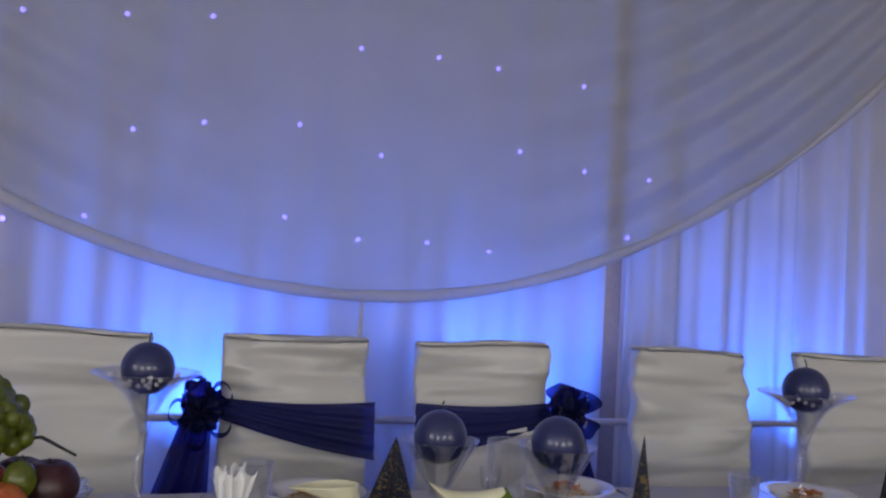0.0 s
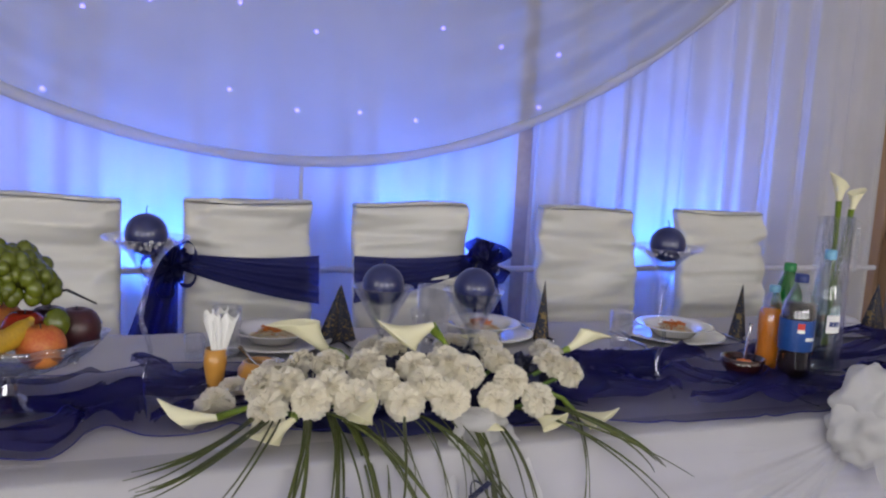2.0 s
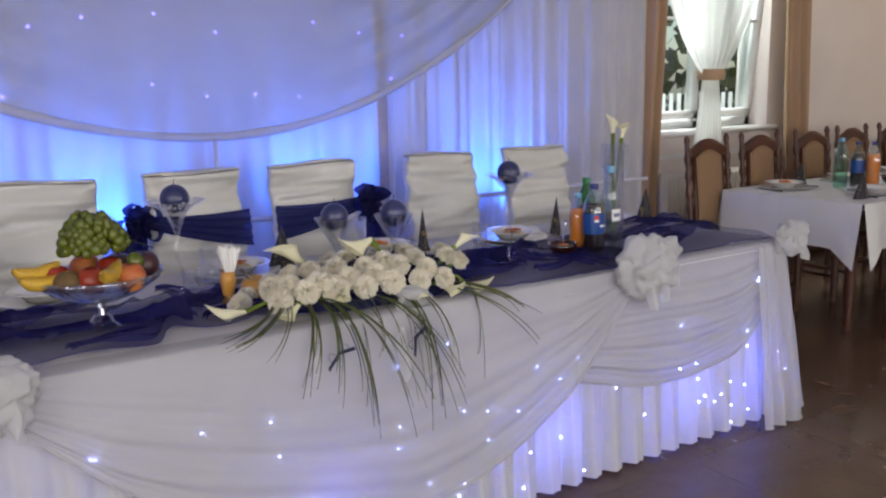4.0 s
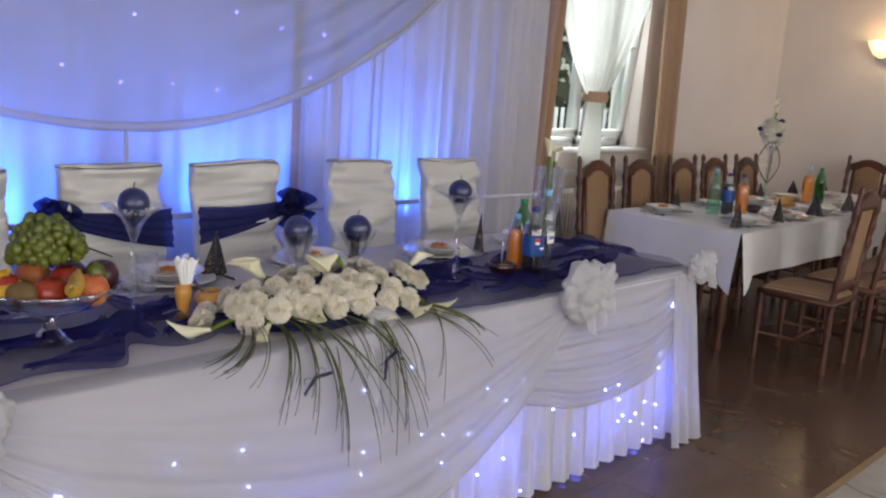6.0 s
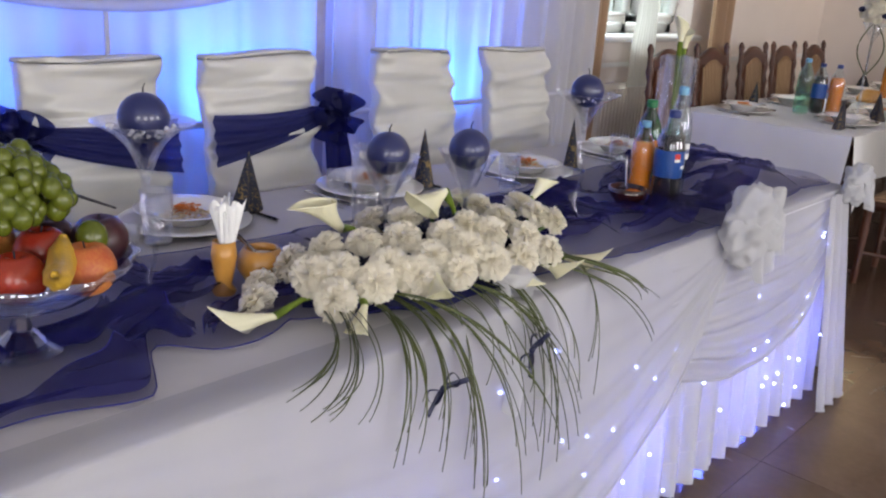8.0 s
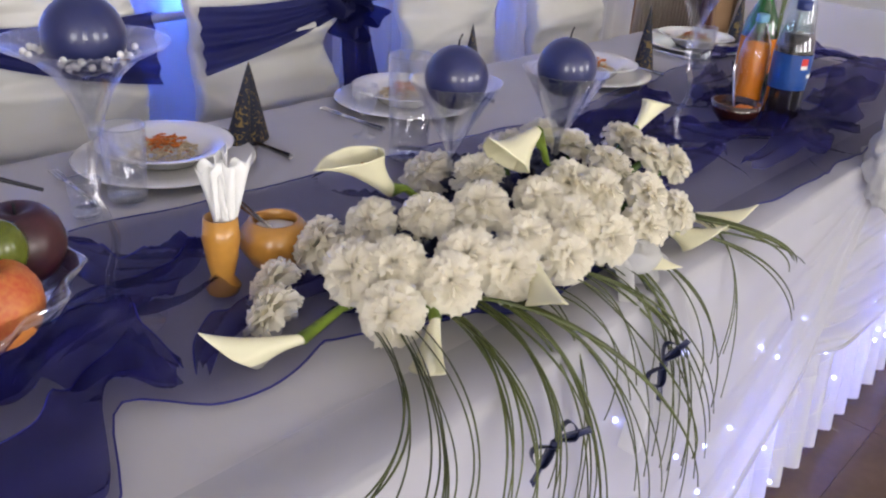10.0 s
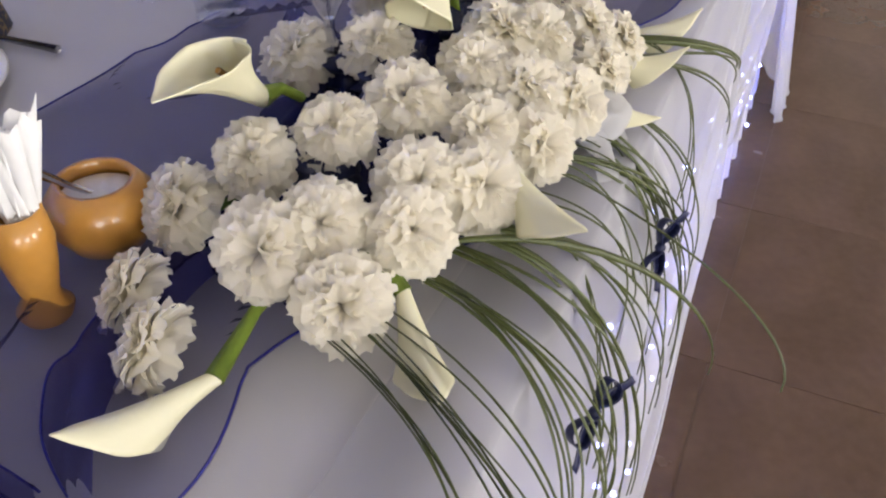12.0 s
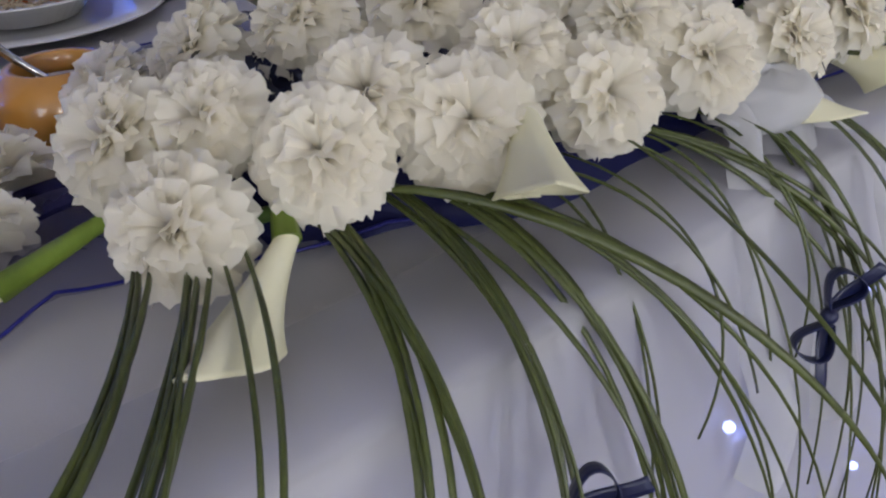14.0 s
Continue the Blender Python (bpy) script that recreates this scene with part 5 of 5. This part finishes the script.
# dark crumpled organza core between the flowers
def core(u, v):
    a, b = 2 * math.pi * u, math.pi / 2 * v
    k = 0.93 + 0.16 * n3(math.cos(a) * 5 + 3, math.sin(a) * 5, v * 5)
    return (-0.215 + 0.365 * k * math.cos(a) * math.cos(b), -0.262 + 0.165 * k * math.sin(a) * math.cos(b), 0.775 + 0.095 * k * math.sin(b))


part("core", Mesh().sheet(core, 90, 26), SASH, arr, "navy organza stuffed between the flowers")
random.seed(17)
for i in range(26):
    a, b = random.uniform(0, 6.28), random.uniform(0.45, 1.4)
    c = Vector((-0.215 + 0.34 * math.cos(a) * math.cos(b), -0.262 + 0.16 * math.sin(a) * math.cos(b), 0.792 + 0.095 * math.sin(b)))

    def puff(u, v):
        p, q = 2 * math.pi * u, math.pi * (v - 0.5)
        w = Vector((math.cos(q) * math.cos(p), math.cos(q) * math.sin(p), math.sin(q)))
        return c + w * 0.027 * (0.8 + 0.7 * n3(w.x * 2 + i, w.y * 2, w.z * 2))
    part("puff", Mesh().sheet(puff, 18, 12), NAVY_RIBBON, arr, "crumpled navy ribbon loop")


def calla_to(tip, way, length, stem_from, size, turned=True):
    """A calla whose lip ends at tip."""
    calla(arr, Vector(tip) - Vector(way).normalized() * length, way, length, stem_from, size, "calla", turned)


calla_to((-0.775, -0.250, 0.792), (-0.90, 0.38, -0.04), 0.120, (-0.54, -0.29, 0.81), 0.95)
calla_to((-0.630, -0.463, 0.785), (-0.77, -0.59, -0.25), 0.125, (-0.51, -0.34, 0.83), 0.95, True)
calla_to((-0.453, -0.510, 0.828), (-0.59, -0.77, -0.25), 0.120, (-0.42, -0.38, 0.86), 1.05, True)
calla_to((-0.525, -0.190, 0.990), (-0.72, 0.02, 0.68), 0.140, (-0.37, -0.20, 0.87), 1.25, False)
calla_to((-0.335, -0.300, 0.935), (-0.90, -0.10, -0.25), 0.120, (-0.16, -0.28, 0.88), 1.45)
calla_to((-0.105, -0.225, 0.945), (-0.35, 0.25, 0.60), 0.070, (-0.07, -0.25, 0.87), 0.9, False)
calla_to((0.235, -0.250, 0.950), (0.85, 0.05, 0.45), 0.120, (0.07, -0.27, 0.86), 0.95, False)
calla_to((0.115, -0.510, 0.800), (0.45, -0.88, 0.02), 0.110, (0.03, -0.37, 0.83), 0.95)
calla_to((-0.010, -0.515, 0.800), (0.20, -0.97, -0.05), 0.100, (-0.02, -0.38, 0.83), 0.95)
calla_to((-0.150, -0.505, 0.790), (0.15, -0.85, -0.55), 0.070, (-0.15, -0.43, 0.84), 0.65)


def blade(root, tip, width, bow=0.0, lift=0.012):
    """A grass blade from under the flowers, over the table edge and down to its tip."""
    a, d = Vector(root), Vector(tip)
    b = Vector((a.x + (d.x - a.x) * 0.33, max(-0.525, d.y * 0.96), 0.812 + lift))
    c = Vector((a.x + (d.x - a.x) * 0.70 + bow, d.y - (0.012 if d.z < 0.74 else 0.0), d.z + 0.58 * (a.z - d.z)))
    pts, w = [], []
    n = 18
    for i in range(n + 1):
        t = i / n
        p = a * (1 - t) ** 3 + b * 3 * t * (1 - t) ** 2 + c * 3 * t * t * (1 - t) + d * t ** 3
        pts.append(p)
        w.append(width * max(0.12, 1 - t ** 2.2) * min(1.0, 0.6 + 2 * t))
    across = (pts[-1] - pts[0]).normalized().cross(Vector((0, -1, 0.3))).normalized()
    rows = [[p - across * ww / 2, p + Vector((0, -0.0012, 0.0008)), p + across * ww / 2] for p, ww in zip(pts, w)]
    part("blade", Mesh().quad_grid(rows), LEAF, arr, "", True, 0.0005)


random.seed(29)
# bundles: root x and y, tip x, y and z, number of blades, spread
BUNDLES = ((-0.605, -0.425, -0.835, -0.525, 0.790, 4, 0.012), (-0.580, -0.440, -0.830, -0.585, 0.790, 6, 0.016), (-0.560, -0.440, -0.715, -0.535, 0.709, 2, 0.010), (-0.505, -0.440, -0.589, -0.535, 0.631, 7, 0.022), (-0.456, -0.428, -0.474, -0.535, 0.564, 6, 0.030), (-0.441, -0.458, -0.364, -0.535, 0.408, 6, 0.030),
           (-0.435, -0.460, -0.248, -0.535, 0.423, 4, 0.030), (-0.302, -0.460, -0.073, -0.535, 0.466, 4, 0.018), (-0.190, -0.453, -0.160, -0.535, 0.429, 6, 0.022), (-0.150, -0.460, -0.082, -0.535, 0.581, 3, 0.012), (-0.091, -0.460, 0.265, -0.535, 0.609, 3, 0.012), (0.006, -0.460, 0.184, -0.535, 0.724, 4, 0.014))
for rx, ry, tx, ty, tz, count, spread in BUNDLES:
    for k in range(count):
        tip = (tx + random.uniform(-spread, spread) * 1.4, ty - random.uniform(0.02, 0.06), tz + random.uniform(-0.05, 0.09) * (1 if tz < 0.7 else 0.2))
        blade((rx + random.uniform(-0.010, 0.010), ry + 0.07, 0.815), tip, random.uniform(0.003, 0.0075), random.uniform(-0.012, 0.015))
# two long blades that stand out over the edge
blade((-0.331, -0.453, 0.830), (-0.426, -0.700, 0.725), 0.008, 0.0, 0.03)
blade((-0.481, -0.400, 0.830), (-0.215, -0.640, 0.520), 0.008, 0.0, 0.03)
for k in range(12):
    x = random.uniform(-0.5, 0.05)
    blade((x, -0.42, 0.815), (x + random.uniform(-0.04, 0.09), random.uniform(-0.56, -0.535), random.uniform(0.42, 0.66)), 0.0020, random.uniform(-0.03, 0.04))


def ribbon_bow(at, turn):
    b = thing("ribbon_bow", "small navy satin ribbon bow tied on the grass blades", "bow", at, 0, "ribbon bows")
    b.matrix_world = pose(*at, -15, turn, -25) @ Matrix.Diagonal((1.15, 1.15, 1.15, 1))
    for s in (-1, 1):
        part("loop", Mesh().sheet(lambda u, v: (s * (0.003 + 0.026 * math.sin(math.pi * u) * 1.0), -0.004 + 0.009 * (v - 0.5), 0.012 * math.sin(2 * math.pi * u) + s * 0.004), 18, 3), NAVY_RIBBON, b, "", True, 0.0008)
        part("tail", Mesh().sheet(lambda u, v: (s * 0.042 * u, -0.003 + 0.003 * math.sin(5 * u), -0.026 * u * (1 if s < 0 else 0.25) + 0.009 * (v - 0.5)), 10, 3), NAVY_RIBBON, b, "", True, 0.0008)
    part("knot", Mesh().ball((0, -0.004, 0), 0.0055, 10, 7), NAVY_RIBBON, b)


ribbon_bow((-0.487, -0.552, 0.695), -25)
ribbon_bow((-0.223, -0.552, 0.695), -55)

# bundled tulle under the arrangement's front
tl = thing("tulle_bundle", "bunched white tulle tucked under the flowers at the table edge", "tulle")
part("cloth", Mesh().sheet(lambda u, v: (-0.17 + (u - 0.5) * (0.10 + 0.14 * v) + 0.012 * n3(u * 6, v * 6), -0.44 - 0.10 * v + 0.02 * n3(u * 5, v * 4, 3) - 0.02 * math.sin(u * 14), 0.815 - 0.02 * v - 0.22 * v * v + 0.012 * math.sin(u * 17 + 3 * v)), 40, 26), TULLE, tl)

part("knot", Mesh().sheet(lambda u, v: (-0.17 + 0.055 * math.cos(math.pi * (v - 0.5)) * math.cos(2 * math.pi * u) * (1 + 0.5 * n3(u * 5, v * 4, 1.0)), -0.455 + 0.035 * math.cos(math.pi * (v - 0.5)) * math.sin(2 * math.pi * u), 0.812 + 0.022 * math.sin(math.pi * (v - 0.5)) + 0.006 * n3(u * 7, v * 7, 2.0)), 36, 16), TULLE, tl, "gathered tulle knot")

# ---- guest table ----
GX0, GX1, GY0, GY1 = 2.98, 6.55, -0.10, 0.84
gt = thing("guest_table", "long dark wooden guest table under white cloth", "table")
part("tabletop", Mesh().box(GX0 + 0.01, GY0 + 0.01, 0.735, GX1 - 0.01, GY1 - 0.01, 0.764, 0.004), WOOD, gt)
for lx in (GX0 + 0.12, 4.7, GX1 - 0.12):
    for ly in (GY0 + 0.12, GY1 - 0.12):
        part("leg", Mesh().lathe([(0.022, 0), (0.03, 0.03), (0.02, 0.08), (0.036, 0.2), (0.03, 0.35), (0.042, 0.5), (0.03, 0.6), (0.038, 0.735)], (lx, ly, 0), 14), WOOD, gt)
gc = thing("guest_tablecloth", "white damask tablecloth hanging over the guest table", "tablecloth")
part("top", Mesh().sheet(lambda u, v: (GX0 - 0.004 + (GX1 - GX0 + 0.008) * u, GY0 - 0.004 + (GY1 - GY0 + 0.008) * v, 0.770 + 0.0015 * n3(u * 20, v * 8)), 60, 16), DAMASK, gc)


def drop_cloth(x0, y0, x1, y1, nx, ny, seed):
    L = math.hypot(x1 - x0, y1 - y0)

    def fn(u, v):
        low = 1 - v
        s = L * u
        corner = max(0.0, 1 - min(u, 1 - u) * L / 0.18)
        depth = 0.27 + 0.10 * corner
        d = 0.006 + low * (0.012 + 0.022 * math.sin(s * 9 + seed) * min(1, 0.4 + corner) + 0.03 * corner)
        return (x0 + (x1 - x0) * u + nx * d, y0 + (y1 - y0) * u + ny * d, 0.770 - depth * low)
    return Mesh().sheet(fn, int(30 * L) + 10, 10)


part("drop", drop_cloth(GX0, GY0, GX1, GY0, 0, -1, 1), DAMASK, gc)
part("drop", drop_cloth(GX0, GY0, GX0, GY1, -1, 0, 2), DAMASK, gc)
part("drop", drop_cloth(GX0, GY1, GX1, GY1, 0, 1, 3), DAMASK, gc)
part("drop", drop_cloth(GX1, GY0, GX1, GY1, 1, 0, 4), DAMASK, gc)
for i, gx in enumerate((3.30, 3.98, 4.62, 5.25, 5.9)):
    plate_setting(gx, 0.62, i % 2 == 0)
    cone_napkin(gx + 0.22, 0.66, 0.15, 30 * i)
for i, gx in enumerate((3.45, 4.05, 4.68, 5.3)):
    plate_setting(gx, 0.10, i % 2 == 1)
    cone_napkin(gx - 0.26, 0.04, 0.16, 50 * i)
bottle(3.52, 0.38, 0.31, 0.044, GREENISH_PET, PALE_CAP, "pale green water bottle on the guest table")
bottle(3.62, 0.33, 0.285, 0.042, CLEAR_PET, BLUE_CAP, "bottle of dark cola on the guest table", fill=COLA, wrap=LABEL_BLUE)
bottle(3.66, 0.25, 0.285, 0.042, CLEAR_PET, BLUE_CAP, "bottle of orange drink on the guest table", fill=ORANGE_DRINK)
bottle(5.06, 0.38, 0.30, 0.044, CLEAR_PET, PALE_CAP, "bottle of orange drink on the guest table", fill=ORANGE_DRINK)
bottle(5.17, 0.33, 0.29, 0.042, GREEN_GLASS, GREEN_CAP, "green soft drink bottle on the guest table")
cake = thing("pastry_plate", "plate of yellow pastries on the guest table", "food", (4.62, 0.36, 0.774))
part("plate", Mesh().lathe([(0.05, 0), (0.11, 0.008), (0.108, 0.012), (0, 0.006)], (0, 0, 0), 28), PORCELAIN, cake)
for k in range(6):
    part("pastry", Mesh().box(-0.08 + 0.028 * k, -0.05, 0.010, -0.056 + 0.028 * k, 0.05, 0.055 + 0.015 * (k % 3), 0.008), GOLD_WARE, cake)
bw = thing("glass_bowl", "small dark glass bowl on the guest table", "bowl", (4.02, 0.33, 0.774))
part("body", Mesh().lathe([(0.03, 0), (0.045, 0.01), (0.065, 0.05), (0.06, 0.05), (0.04, 0.016), (0, 0.012)], (0, 0, 0), 24), DARK_BOWL, bw)
fs = thing("flower_stand", "tall glass stand with a ball of white and navy flowers", "flower stand", (3.78, 0.15, 0.774))
part("base", Mesh().lathe([(0.06, 0), (0.062, 0.004), (0.015, 0.012), (0.008, 0.03)], (0, 0, 0), 24), GLASS, fs)
part("stem", Mesh().tube([(0, 0, 0.02), (0, 0, 0.50)], [0.008, 0.006], 10), CRYSTAL, fs)
part("cup", Mesh().lathe([(0.006, 0.42), (0.03, 0.46), (0.07, 0.53), (0.068, 0.53), (0.026, 0.465)], (0, 0, 0), 24), GLASS, fs)
for k in range(3):
    a = k * 2.094 + 0.4
    part("arc", Mesh().tube([(0.075 * math.cos(a) * math.sin(math.pi * i / 16) * (1 + 0.3 * math.sin(math.pi * i / 16)), 0.075 * math.sin(a) * math.sin(math.pi * i / 16), 0.24 + 0.30 * i / 16) for i in range(17)], 0.004, 6), LEAF, fs, "looped dark grass")
random.seed(31)
for k in range(26):
    a, c = k * 2.39996, 1 - 1.5 * (k + 0.5) / 26
    s = math.sqrt(max(0.0, 1 - c * c))
    d = Vector((s * math.cos(a), s * math.sin(a), c))
    if k % 6 == 2:
        part("ribbon", Mesh().ball(d * 0.085 + Vector((0, 0, 0.585)), 0.022, 10, 8, (1, 1, 0.7)), NAVY_RIBBON, fs, "navy ribbon loop")
        continue
    h = new("carnation", heads[k % 4])
    h.parent = fs
    h.matrix_local = Matrix.Translation(d * 0.075 + Vector((0, 0, 0.585))) @ d.to_track_quat("Z", "Y").to_matrix().to_4x4() @ Matrix.Diagonal((0.8, 0.8, 0.8, 1))
calla(fs, (0.005, 0, 0.71), (0.05, 0.02, 1.0), 0.10, (0, 0, 0.62), 0.9)

# ---- floor tiles ----
floor = bpy.data.objects["floor"]
TILE = 0.60
brown = Mesh().box(0.0004, 0.0004, -0.010, TILE - 0.0004, TILE - 0.0004, 0.0, 0.0008).data("tile", BROWN_STONE, False)
pale = Mesh().box(0.0004, 0.0004, -0.010, TILE - 0.0004, TILE - 0.0004, 0.0, 0.0008).data("tile", PALE_STONE, False)
BORDER = -1.24
for i in range(20):
    for j in range(5):
        t = new("tile", brown)
        t.location = (-5.03 + i * TILE, BORDER + j * TILE, 0)
        t.parent = floor
    for j in range(9):
        t = new("tile", pale)
        t.location = (-5.03 + i * TILE, BORDER - 0.035 - (j + 1) * TILE, 0)
        t.parent = floor
structure("floor_border", Mesh().box(-5.0, BORDER - 0.033, -0.010, 7.0, BORDER - 0.002, 0.001, 0.001), stuff("brass_coloured_border", (0.32, 0.22, 0.10), 0.4, vary=0.15), "thin ochre border strip between the two stone floors")
